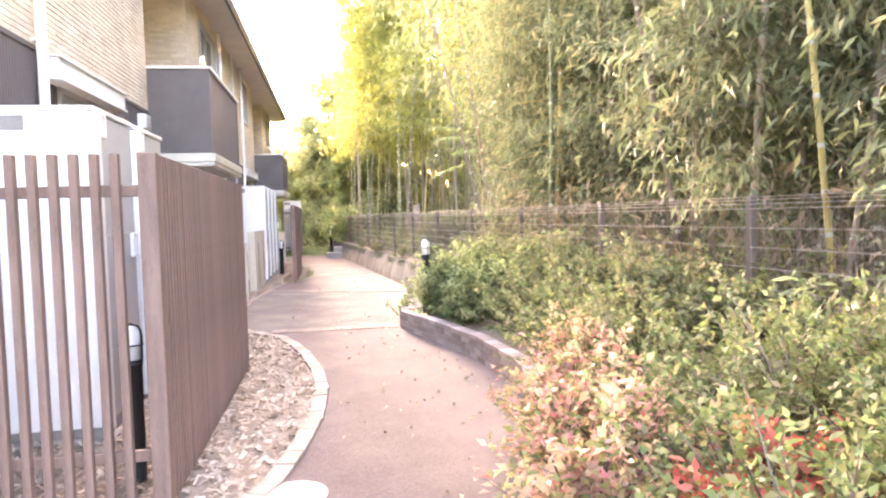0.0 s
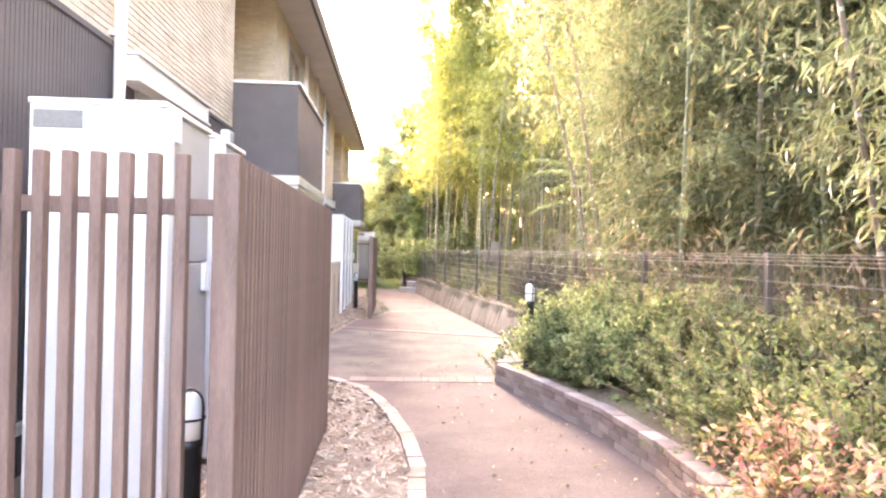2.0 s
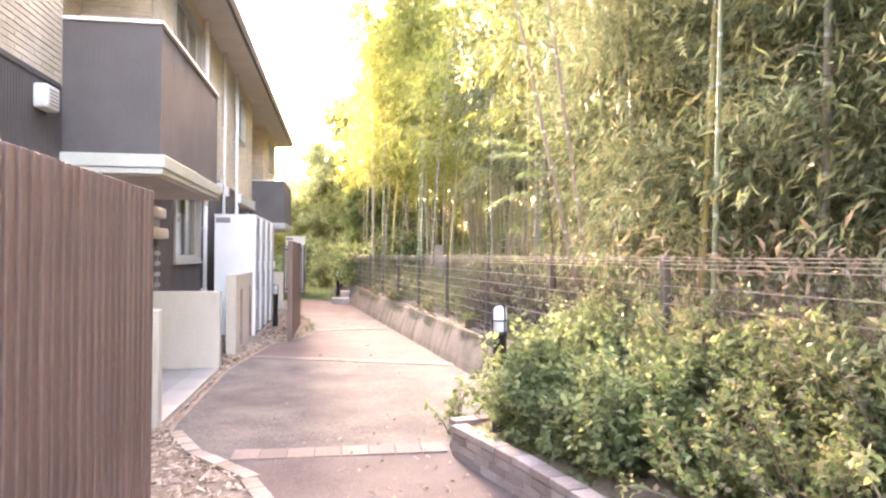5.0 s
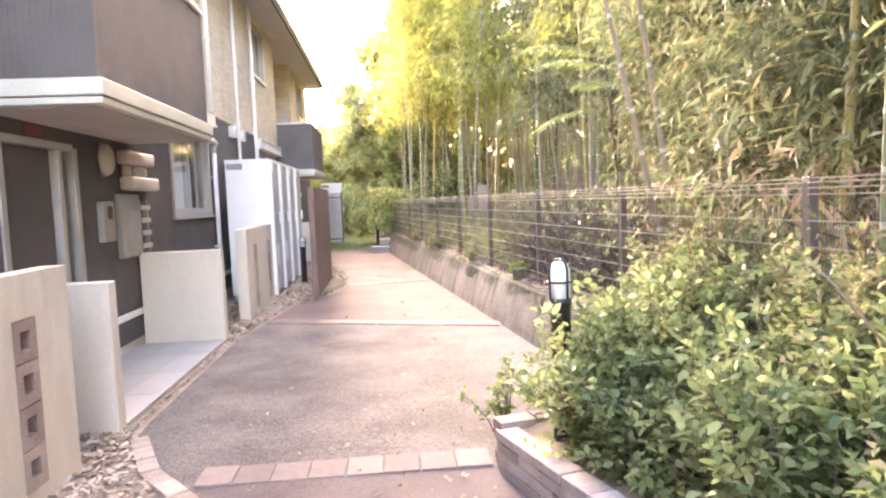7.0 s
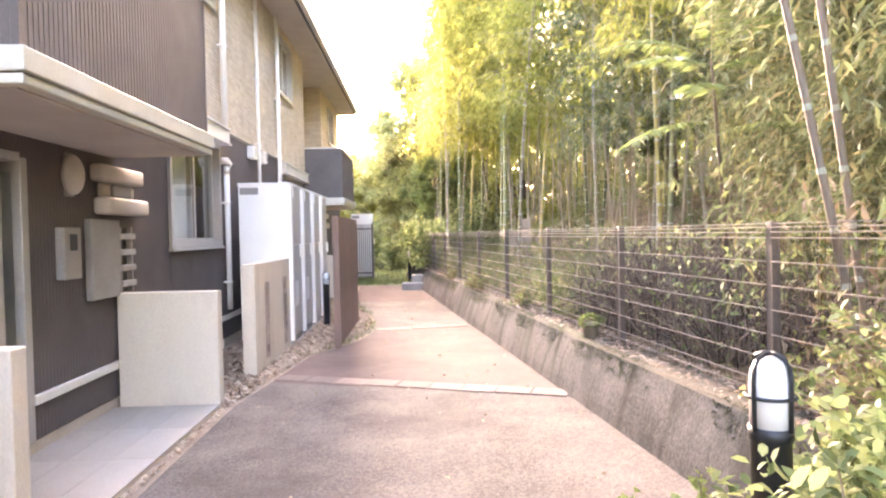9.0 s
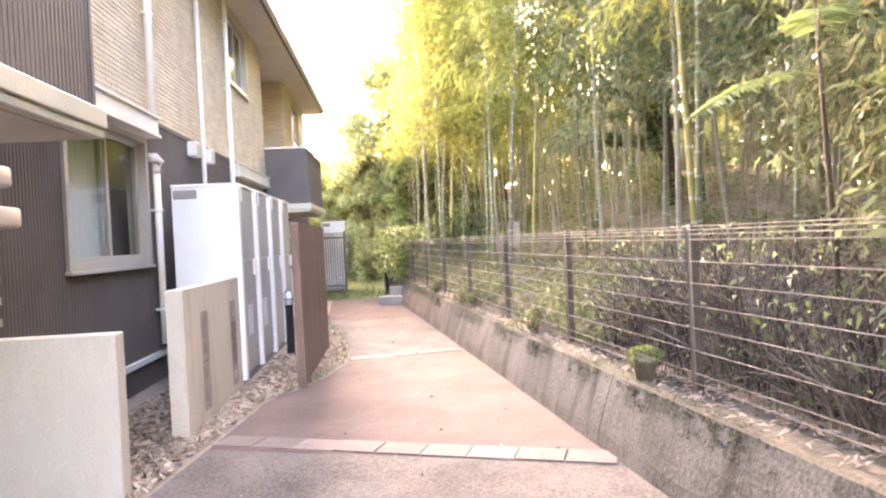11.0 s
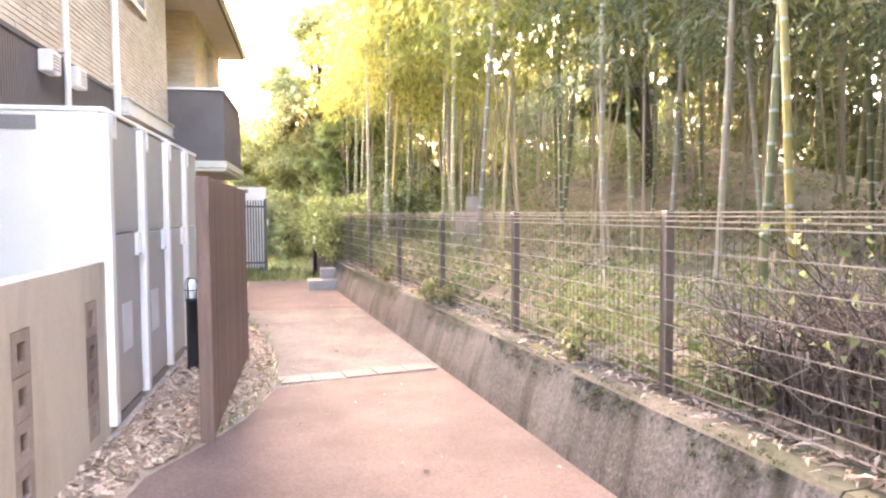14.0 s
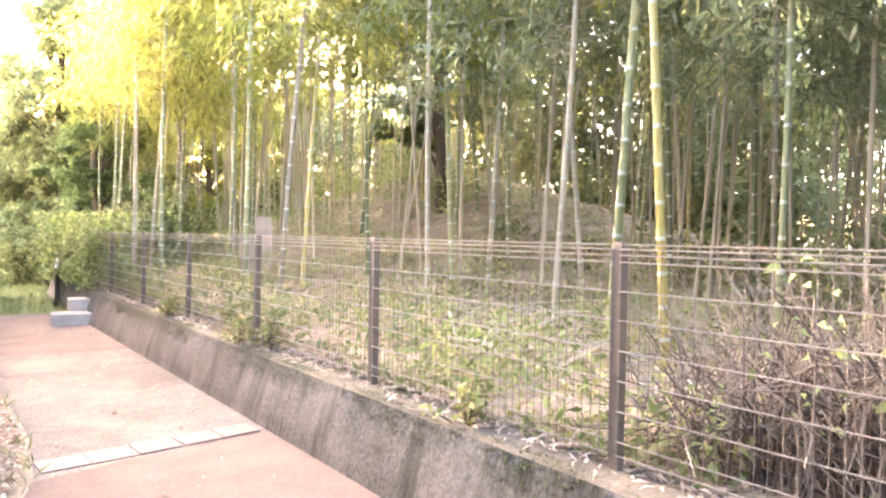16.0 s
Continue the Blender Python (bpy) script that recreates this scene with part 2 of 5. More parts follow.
M["pale_litter"] = leaf_material("pale_litter", [(0.22, 0.16, 0.12), (0.38, 0.30, 0.24), (0.50, 0.41, 0.34), (0.28, 0.20, 0.15)], 0.2, 0.8)
# woods leaves, lightened so the gaps in the grove look veiled by haze
M["tree_leaf"] = leaf_material("tree_leaf", [(0.17, 0.195, 0.095), (0.24, 0.26, 0.12), (0.31, 0.32, 0.15)], 0.6)
M["grove_floor"] = surface("grove_floor", (0.15, 0.112, 0.072), (0.37, 0.285, 0.20), 2.2, 40, 1.0, 1.0, stain=(0.17, 0.19, 0.08), stain_scale=0.5, stain_amount=0.6)
# distant haze put into the leaf colour: paler greens for the end trees
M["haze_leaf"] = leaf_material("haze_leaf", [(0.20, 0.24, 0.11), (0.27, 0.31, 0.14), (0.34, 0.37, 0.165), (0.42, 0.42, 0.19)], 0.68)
M["thicket_leaf"] = leaf_material("thicket_leaf", [(0.10, 0.125, 0.055), (0.15, 0.18, 0.075), (0.20, 0.235, 0.10), (0.25, 0.24, 0.12), (0.28, 0.21, 0.14)], 0.4)
M["weed_leaf"] = leaf_material("weed_leaf", [(0.13, 0.175, 0.06), (0.19, 0.235, 0.085), (0.25, 0.285, 0.11), (0.30, 0.28, 0.145)], 0.45)
M["dry_leaf"] = leaf_material("dry_leaf", [(0.16, 0.115, 0.07), (0.26, 0.20, 0.13), (0.35, 0.285, 0.205), (0.19, 0.135, 0.095)], 0.3, 0.8)
M["grass_blade"] = leaf_material("grass_blade", [(0.10, 0.135, 0.04), (0.17, 0.2, 0.07), (0.24, 0.24, 0.11)], 0.35)
M["frond_leaf"] = leaf_material("frond_leaf", [(0.13, 0.18, 0.06), (0.19, 0.25, 0.085), (0.25, 0.30, 0.11)], 0.45, 0.4)


def glass_material():
    m = bpy.data.materials.new("window_glass")
    m.use_nodes = True
    b = m.node_tree.nodes["Principled BSDF"]
    b.inputs["Base Color"].default_value = (0.82, 0.86, 0.84, 1)
    b.inputs["Roughness"].default_value, b.inputs["Transmission Weight"].default_value, b.inputs["IOR"].default_value = 0.02, 1.0, 1.45
    return m


M["glass"] = glass_material()


# ---- builders ----
def thing(name, loc=(0, 0, 0), label="", category="", group="", kind="", rz=0.0):
    ob = new(name)
    ob.empty_display_size = 0.1
    ob.matrix_basis = pose(*loc, 0, 0, rz)
    return tagged(ob, label, category, group, kind)


def part(name, bm, material, parent=None, label="", smooth=False):
    """Links a bmesh as one mesh object, under a thing or a part where one is given."""
    me = bpy.data.meshes.new(name)
    bm.to_mesh(me)
    bm.free()
    for m in material if isinstance(material, (list, tuple)) else [material]:
        me.materials.append(m)
    if smooth:
        me.polygons.foreach_set("use_smooth", [True] * len(me.polygons))
    ob = new(name, me)
    ob.parent = parent
    return tagged(ob, label)


def share(name, me, parent, m):
    ob = new(name, me)
    ob.parent = parent
    ob.matrix_basis = m
    return ob


def box(bm, x0, x1, y0, y1, z0, z1, bevel=0.0, mat=0):
    r = bmesh.ops.create_cube(bm, size=1.0, matrix=Matrix.LocRotScale(((x0 + x1) / 2, (y0 + y1) / 2, (z0 + z1) / 2), None, (x1 - x0, y1 - y0, z1 - z0)))
    faces = {f for v in r["verts"] for f in v.link_faces}
    for f in faces:
        f.material_index = mat
    if bevel:
        edges = list({e for v in r["verts"] for e in v.link_edges})
        bmesh.ops.bevel(bm, geom=edges, offset=bevel, segments=2, affect="EDGES", profile=0.5)
    return bm


def boxes(*specs, bevel=0.0):
    bm = bmesh.new()
    for s in specs:
        box(bm, *s, bevel=bevel)
    return bm


def tube(bm, points, radii, seg=8, cap=True):
    """A tube along points."""
    rings = []
    pts = [Vector(p) for p in points]
    for i, p in enumerate(pts):
        d = (pts[min(i + 1, len(pts) - 1)] - pts[max(i - 1, 0)]).normalized()
        side = d.cross(Vector((0, 0, 1)) if abs(d.z) < 0.9 else Vector((1, 0, 0))).normalized()
        up = side.cross(d)
        r = radii[i] if isinstance(radii, (list, tuple)) else radii
        rings.append([bm.verts.new(p + r * (math.cos(2 * math.pi * k / seg) * side + math.sin(2 * math.pi * k / seg) * up)) for k in range(seg)])
    for a, b in zip(rings, rings[1:]):
        for k in range(seg):
            bm.faces.new((a[k], a[(k + 1) % seg], b[(k + 1) % seg], b[k]))
    if cap:
        bm.faces.new(list(reversed(rings[0])))
        bm.faces.new(rings[-1])
    return bm


def lathe(profile, seg=20):
    """A turned body from (radius, height) rows."""
    bm = bmesh.new()
    rings = [[bm.verts.new((r * math.cos(2 * math.pi * k / seg), r * math.sin(2 * math.pi * k / seg), z)) for k in range(seg)] for r, z in profile]
    for a, b in zip(rings, rings[1:]):
        for k in range(seg):
            bm.faces.new((a[k], a[(k + 1) % seg], b[(k + 1) % seg], b[k]))
    bm.faces.new(list(reversed(rings[0])))
    bm.faces.new(rings[-1])
    return bm


def quads(name, verts, material, parent=None, k=4):
    """A mesh of loose polygons, k corners each, from an array of corners."""
    verts = np.asarray(verts, dtype=np.float32).reshape(-1, 3)
    n = len(verts)
    me = bpy.data.meshes.new(name)
    me.vertices.add(n)
    me.vertices.foreach_set("co", verts.ravel())
    me.loops.add(n)
    me.loops.foreach_set("vertex_index", np.arange(n, dtype=np.int32))
    me.polygons.add(n // k)
    me.polygons.foreach_set("loop_start", np.arange(0, n, k, dtype=np.int32))
    me.update(calc_edges=True)
    me.materials.append(material)
    ob = new(name, me)
    ob.parent = parent
    return ob


def unit(v):
    return v / np.maximum(np.linalg.norm(v, axis=-1, keepdims=True), 1e-9)


def leaves(rng, centre, along, length, width, fold=0.25, oval=False):
    """Corners of pointed leaves at centre that grow along the given way."""
    n = len(centre)
    along = unit(along)
    side = unit(np.cross(along, rng.normal(size=(n, 3)) * 0.55 + np.array([0, 0, 1.0])))
    up = np.cross(side, along)
    L, Wd = np.broadcast_to(length, n)[:, None], np.broadcast_to(width, n)[:, None]
    base = centre
    tip = centre + along * L - up * L * 0.12
    if oval:
        a, b = centre + along * L * 0.28 + up * Wd * fold * 0.8, centre + along * L * 0.68 + up * Wd * fold * 0.6
        return np.stack([base, a + side * Wd * 0.46, b + side * Wd * 0.42, tip, b - side * Wd * 0.42, a - side * Wd * 0.46], axis=1)
    mid = centre + along * L * 0.45 + up * Wd * fold
    return np.stack([base, mid + side * Wd / 2, tip, mid - side * Wd / 2], axis=1)


def line(xs, ys):
    xs, ys = np.array(xs, float), np.array(ys, float)
    return lambda v: float(np.interp(v, xs, ys))


# ---- plan ----
FX, FY, FA = 1.977, 10.011, 6.02          # a post of the mesh fence, and the fence's turn
FDX, FDY = -math.sin(radians(FA)), math.cos(radians(FA))


def fence_x(y):
    return FX + (y - FY) * FDX / FDY


left_edge = line([-6, -1, 0.3, 1.0, 1.6, 2.1, 2.8, 3.6, 4.3, 5.05, 5.6, 6.1, 6.68, 7.35, 7.5, 10.3, 11.5, 12.7, 13.2, 13.7, 14.5, 15.5, 16.9, 18.1, 19.6, 23.7],
                 [-2.6, -2.0, -0.95, -0.52, -0.24, -0.13, -0.03, 0.0, -0.06, -0.19, -0.33, -0.51, -0.95, -1.25, -1.27, -1.27, -1.12, -0.98, -0.72, -0.52, -0.36, -0.38, -0.57, -0.88, -1.06, -1.34])
planter_edge = line([-6, -1, 0.2, 1.0, 1.5, 2.5, 3.4, 4.4, 5.48, 6.45], [0.3, 0.78, 0.95, 1.22, 1.36, 1.51, 1.52, 1.42, 1.16, 0.88])


def wall_base(y):
    return fence_x(y) - 0.35


def right_edge(y):
    return planter_edge(y) if y < 6.6 else wall_base(y)


def bank_z(x, y):
    """Height of the ground on the grove's side."""
    if y < 6.6:
        a = planter_edge(y)
        s = min(1.0, max(0.0, (x - a) / max(0.3, fence_x(y) - a)))
        z = 0.14 + 0.36 * s
    else:
        z = 0.46
    d = max(0.0, x - fence_x(y))
    z += 0.025 * d + 2.6 * math.exp(-((x - 10) / 5.2) ** 2 - ((y - 27) / 8.0) ** 2)
    z += 0.06 * noise.noise((x * 0.7, y * 0.7, 0)) * min(1, d)
    return z


# ---- ground, pavements ----
def grid_mesh(name, rows, material, kind="structure", label="", category="ground"):
    bm = bmesh.new()
    vs = [[bm.verts.new(p) for p in r] for r in rows]
    for a, b in zip(vs, vs[1:]):
        for k in range(len(a) - 1):
            bm.faces.new((a[k], a[k + 1], b[k + 1], b[k]))
    bmesh.ops.recalc_face_normals(bm, faces=bm.faces)
    ob = part(name, bm, material, None, label, True)
    return tagged(ob, label, category, "", kind)


far = [-900, -300, -120, -60, -35, -20, -12, -8, -4, 0, 4, 8, 14, 20, 28, 40, 70, 140, 320, 900]
grid_mesh("ground", [[(x, y, -0.03) for x in far] for y in far], M["soil"], label="bare brown soil that reaches to the horizon")

rows = []
for y in [-60, -30, -15, -8, -5, -3] + list(np.arange(-2, 6.56, 0.3)) + [6.56, 6.6] + list(np.arange(7, 34, 0.5)) + [36, 40, 46, 55, 70, 110]:
    y = float(y)
    a = planter_edge(y) + 0.07 if y < 6.58 else fence_x(y) + 0.04
    rows.append([(a + d, y, bank_z(a + d, y)) for d in (0, 0.3, 0.6, 0.9, 1.3, 1.8, 2.4, 3, 4, 5, 6, 7, 8, 9, 10, 12, 14, 17, 21, 27, 40, 80)])
grid_mesh("ground_bank", rows, M["grove_floor"], label="raised grove floor of brown soil and leaf litter")


def pavement(name, y0, y1, material, label, n=10, m=14, z=0.006):
    out = []
    for j in range(m + 1):
        row = []
        for i in range(n + 1):
            u, s = i / n, j / m
            xa = -0.9 + 2.4 * u
            y = (1 - s) * y0(xa) + s * y1(xa)
            row.append(((1 - u) * (left_edge(y) - 0.02) + u * (right_edge(y) + 0.05), y, z + 0.004 * noise.noise((u * 4, y * 1.3, 2))))
        out.append(row)
    return grid_mesh(name, out, material, label=label, category="pavement")


S1, S2, S3 = (lambda x: 6.45 + 0.0 * x), (lambda x: 10.95 - 0.38 * (x + 0.1)), (lambda x: 14.62 + 0.2 * (x + 0.3))
pavement("pavement_near", lambda x: -6.0, lambda x: 6.45, M["asphalt"], "worn brown asphalt path with fallen leaves", m=40)
pavement("pavement_court", lambda x: 6.45, lambda x: S2(x), M["aggregate"], "grey-brown exposed aggregate paving beside the porch", m=16)
pavement("pavement_pink", lambda x: S2(x), lambda x: S3(x), M["pink"], "faded pinkish asphalt path", m=16)
pavement("pavement_far", lambda x: S3(x), lambda x: 19.2, M["aggregate"], "pale exposed aggregate path", m=16)
pavement("pavement_end", lambda x: 19.2, lambda x: 23.7, M["pink"], "pinkish asphalt at the end of the path", m=16)

# mulch bed by the building
rows = []
for y in np.arange(-3, 24.1, 0.3):
    y = float(y)
    b = left_edge(y) + 0.01
    rows.append([(-2.3 + (b + 2.3) * u, y, 0.0 + 0.025 * noise.noise((u * 5, y * 2, 5)) * (0 if u > 0.93 else 1)) for u in np.linspace(0, 1, 9)])
grid_mesh("mulch_bed", rows, M["mulch"], label="bed of brown wood chips along the building", category="mulch bed")

rows = [[(-3.0 + 4.2 * u, float(y), 0.004 + 0.03 * noise.noise((u * 6, y, 8))) for u in np.linspace(0, 1, 8)] for y in np.arange(23.7, 34.1, 0.5)]
grid_mesh("lawn", rows, M["turf"], label="patch of rough green grass past the path", category="lawn")

# ---- apartment building ----
WX = -2.27                                   # outer face of the building's wall
building = thing("apartment_building", (0, 0, 0), "two-storey apartment house, dark ribbed ground floor, cream tiled upper floor", "building")


def cells(y0, y1, z0, z1, holes):
    """The rectangles of a wall that are left between its openings."""
    ys = sorted({y0, y1, *[v for h in holes for v in h[:2]]})
    zs = sorted({z0, z1, *[v for h in holes for v in h[2:]]})
    out = []
    for ya, yb in zip(ys, ys[1:]):
        run = None
        for za, zb in zip(zs, zs[1:]):
            if any(h[0] <= ya and yb <= h[1] and h[2] <= za and zb <= h[3] for h in holes):
                if run:
                    out.append((ya, yb, *run))
                run = None
            else:
                run = (run[0], zb) if run else (za, zb)
        if run:
            out.append((ya, yb, *run))
    return out


def rib_faces(bm, at, ya, yb, za, zb, pitch=0.045, depth=0.003, axis="y"):
    """Vertical ribs, proud of a wall's face."""
    k = math.floor(ya / pitch) + 1
    while k * pitch + pitch * 0.62 < yb:
        a, b = k * pitch, k * pitch + pitch * 0.62
        if axis == "y":
            box(bm, at - 0.002, at + depth, a, b, za, zb)
        else:
            box(bm, a, b, at - depth, at + 0.002, za, zb)
        k += 1


def courses(ya, yb, za, zb, at, axis, pitch, lip, out, rng, sign=1):
    """Horizontal courses of narrow tiles, each a wedge whose lower edge stands proud."""
    k = math.floor(za / pitch)
    while k * pitch < zb:
        z0, z1 = max(za, k * pitch), min(zb, k * pitch + pitch - 0.006)
        y = ya - (0.11 if k % 2 else 0.0)
        while y < yb:
            a, b = max(y, ya), min(y + 0.227 - 0.004, yb)
            if b - a > 0.02 and z1 - z0 > 0.01:
                p = sign * (lip + rng.uniform(-0.002, 0.003))
                q = p * 0.35
                if axis == "y":
                    out += [(at + p, a, z0), (at + p, b, z0), (at + q, b, z1), (at + q, a, z1),
                            (at, a, z0), (at, b, z0), (at + p, b, z0), (at + p, a, z0),
                            (at, b, z0), (at, b, z1), (at + q, b, z1), (at + p, b, z0),
                            (at, a, z1), (at, a, z0), (at + p, a, z0), (at + q, a, z1)]
                else:
                    out += [(a, at - p, z0), (b, at - p, z0), (b, at - q, z1), (a, at - q, z1),
                            (a, at, z0), (b, at, z0), (b, at - p, z0), (a, at - p, z0)]
            y += 0.227
        k += 1


Y0, Y1 = -7.0, 27.2
lower_holes = [(11.66, 13.42, 1.38, 2.62), (7.9, 9.08, 0.12, 2.0), (4.6, 6.0, 1.35, 2.62), (17.7, 19.7, 1.35, 2.62)]
upper_holes = [(7.64, 10.4, 2.88, 5.5), (20.3, 23.1, 2.88, 5.5), (11.55, 13.4, 4.42, 5.25), (17.3, 18.78, 4.2, 5.3), (24.5, 25.7, 4.2, 5.2)]
bm = bmesh.new()
for c in cells(Y0, Y1, 0.42, 2.88, lower_holes):
    box(bm, WX - 0.16, WX, *c)
lower = part("lower_wall", bm, M["dark"], building, "dark brown ground-floor wall")
bm = bmesh.new()
for ya, yb, za, zb in cells(Y0, Y1, 0.42, 2.88, lower_holes):
    rib_faces(bm, WX, ya, yb, za, zb)
tagged(part("ribbed_cladding", bm, M["dark"], lower, "dark brown ribbed cladding"), kind="stuff")
bm = bmesh.new()
for c in cells(Y0, Y1, 2.88, 5.52, upper_holes):
    box(bm, WX - 0.16, WX, *c)
for a, b in ((7.64, 10.4), (20.3, 23.1)):
    box(bm, -3.2, -3.1, a - 0.1, b + 0.1, 2.5, 5.52)
    box(bm, -3.1, WX - 0.16, a - 0.1, a, 2.5, 5.52)
    box(bm, -3.1, WX - 0.16, b, b + 0.1, 2.5, 5.52)
upper = part("upper_wall", bm, M["siding"], building, "cream upper wall")
rng = random.Random(3)
corners = []
for ya, yb, za, zb in cells(Y0, Y1, 2.88, 5.5, upper_holes):
    if yb > 1.0:
        courses(max(ya, 1.0), yb, za, zb, WX, "y", 0.05, 0.008, corners, rng)
for a, b in ((7.64, 10.4), (20.3, 23.1)):
    courses(-3.1, WX - 0.002, 2.5, 5.5, b, "x", 0.05, 0.008, corners, rng)
    courses(a, b, 2.5, 5.5, -3.1, "y", 0.05, 0.008, corners, rng)
tagged(quads("tile_course", corners, M["siding"], upper), "narrow cream wall tiles in level courses", kind="stuff")
part("foundation", boxes((WX - 0.2, WX - 0.008, Y0, Y1, -0.05, 0.36)), M["foundation"], building, "cream-grey concrete foundation")
part("water_table", boxes((WX - 0.1, WX + 0.03, Y0, 7.9, 0.36, 0.425), (WX - 0.1, WX + 0.03, 9.08, Y1, 0.36, 0.425), bevel=0.006), M["whitewarm"], building, "off-white drip trim")
part("belt_trim", boxes((WX - 0.02, WX + 0.014, 10.42, 20.28, 2.855, 2.895), (WX - 0.02, WX + 0.014, 1.0, 7.62, 2.855, 2.895)), M["dark"], building, "dark belt between the storeys")
part("inner_wall", boxes((-6.0, -5.85, Y0, Y1, -0.05, 5.5), (-5.85, WX - 0.16, Y0, Y0 + 0.15, -0.05, 5.5), (-5.85, WX - 0.16, Y1 - 0.15, Y1, -0.05, 5.5)), M["siding"], building, "cream back and end walls")
part("room_floor", boxes((-5.85, WX - 0.17, Y0 + 0.15, Y1 - 0.15, 0.38, 0.42), (-5.85, -3.2, Y0 + 0.15, Y1 - 0.15, 2.42, 2.5)), M["room"], building, "plain floors inside")
for y in (3.9, 7.45, 10.5, 14.2, 17.0, 20.15, 23.2):
    part("partition", boxes((-5.85, WX - 0.17, y, y + 0.1, 0.42, 5.5)), M["room"], building, "plain inner wall")
# roof
bm = bmesh.new()
prof = [(-1.70, 5.52), (-1.70, 5.66), (-4.1, 6.7), (-6.6, 5.66), (-6.6, 5.52)]
ends = [[bm.verts.new((x, y, z)) for x, z in prof] for y in (Y0 - 0.4, 27.62)]
for k in range(5):
    bm.faces.new((ends[0][k], ends[0][(k + 1) % 5], ends[1][(k + 1) % 5], ends[1][k]))
bm.faces.new(list(reversed(ends[0]))), bm.faces.new(ends[1])
roof = part("roof", bm, M["roof"], building, "low dark roof with deep eaves")
part("soffit", boxes((-3.15, -1.73, Y0 - 0.38, 27.6, 5.495, 5.518)), M["soffit"], roof, "beige-grey eaves boarding")
part("gutter", boxes((-1.70, -1.61, Y0 - 0.4, 27.62, 5.55, 5.64), bevel=0.012), M["whitewarm"], roof, "off-white eaves gutter")


def ring(y0, y1, z0, z1, x0, x1, w, bevel=0.004):
    return boxes((x0, x1, y0, y0 + w, z0, z1), (x0, x1, y1 - w, y1, z0, z1), (x0, x1, y0 + w, y1 - w, z0, z0 + w), (x0, x1, y0 + w, y1 - w, z1 - w, z1), bevel=bevel)


def window(y0, y1, z0, z1, curtain):
    w = part("window", ring(y0 - 0.03, y1 + 0.03, z0 - 0.03, z1 + 0.03, WX - 0.12, WX + 0.035, 0.06), M["alu"], building, "aluminium sliding window")
    mid = (y0 + y1) / 2
    for i, (a, b) in enumerate(((y0 + 0.03, mid + 0.03), (mid - 0.03, y1 - 0.03))):
        x = WX - 0.02 - 0.035 * i
        part("sash", ring(a, b, z0 + 0.03, z1 - 0.03, x - 0.03, x, 0.045), M["alu"], w)
        p = part("pane", boxes((x - 0.018, x - 0.012, a + 0.04, b - 0.04, z0 + 0.07, z1 - 0.07)), M["glass"], w, "clear glass")
        p.visible_shadow = False
    part("sill", boxes((WX - 0.02, WX + 0.055, y0 - 0.05, y1 + 0.05, z0 - 0.065, z0 - 0.032), bevel=0.006), M["alu"], w)
    if curtain:
        bm = bmesh.new()
        n = 40
        a, b = y0 + 0.02, y0 + (y1 - y0) * curtain
        vs = [[bm.verts.new((WX - 0.135 + 0.015 * math.sin(k * 1.3), a + (b - a) * k / n, z)) for k in range(n + 1)] for z in (z0 - 0.05, z1 + 0.02)]
        for k in range(n):
            bm.faces.new((vs[0][k], vs[0][k + 1], vs[1][k + 1], vs[1][k]))
        part("curtain", bm, M["curtain"], w, "pale drawn curtain", True)


window(11.66, 13.42, 1.38, 2.62, 0.5)
window(4.6, 6.0, 1.35, 2.62, 0.6)
window(17.7, 19.7, 1.35, 2.62, 0.6)
window(11.55, 13.4, 4.42, 5.25, 0.5)
window(17.3, 18.78, 4.2, 5.3, 0.0)
window(24.5, 25.7, 4.2, 5.2, 0.5)
for a, b, z, d in ((11.5, 13.46, 2.65, 0.16), (4.25, 6.1, 2.64, 0.15), (17.4, 20.05, 2.64, 0.12)):
    s = part("shutter_box", boxes((WX, WX + d, a, b, z + 0.03, z + 0.19), bevel=0.012), M["whitewarm"], building, "off-white roller shutter box")
    part("shutter_lip", boxes((WX, WX + d + 0.02, a - 0.01, b + 0.01, z, z + 0.028), (WX, WX + d + 0.02, a - 0.01, b + 0.01, z + 0.192, z + 0.215), bevel=0.004), M["whitewarm"], s)



def downpipe(name, y, z0, z1, r, foot=None, material="whitewarm"):
    bm = bmesh.new()
    pts = [(WX + 0.07, y, z1), (WX + 0.07, y, z0)]
    if foot:
        pts += [(WX + 0.07, y + foot * 0.4, z0 - 0.09), (WX + 0.07, y + foot, z0 - 0.16), (WX + 0.07, y + foot, 0.04)]
    tube(bm, pts, r, 10)
    p = part(name, bm, M[material], building, "painted round downpipe", True)
    z = z1 - 0.5
    while z > z0 + 0.1:
        part("pipe_clip", boxes((WX, WX + 0.075 + r, y - r - 0.006, y + r + 0.006, z, z + 0.025), bevel=0.003), M[material], p)
        z -= 1.05


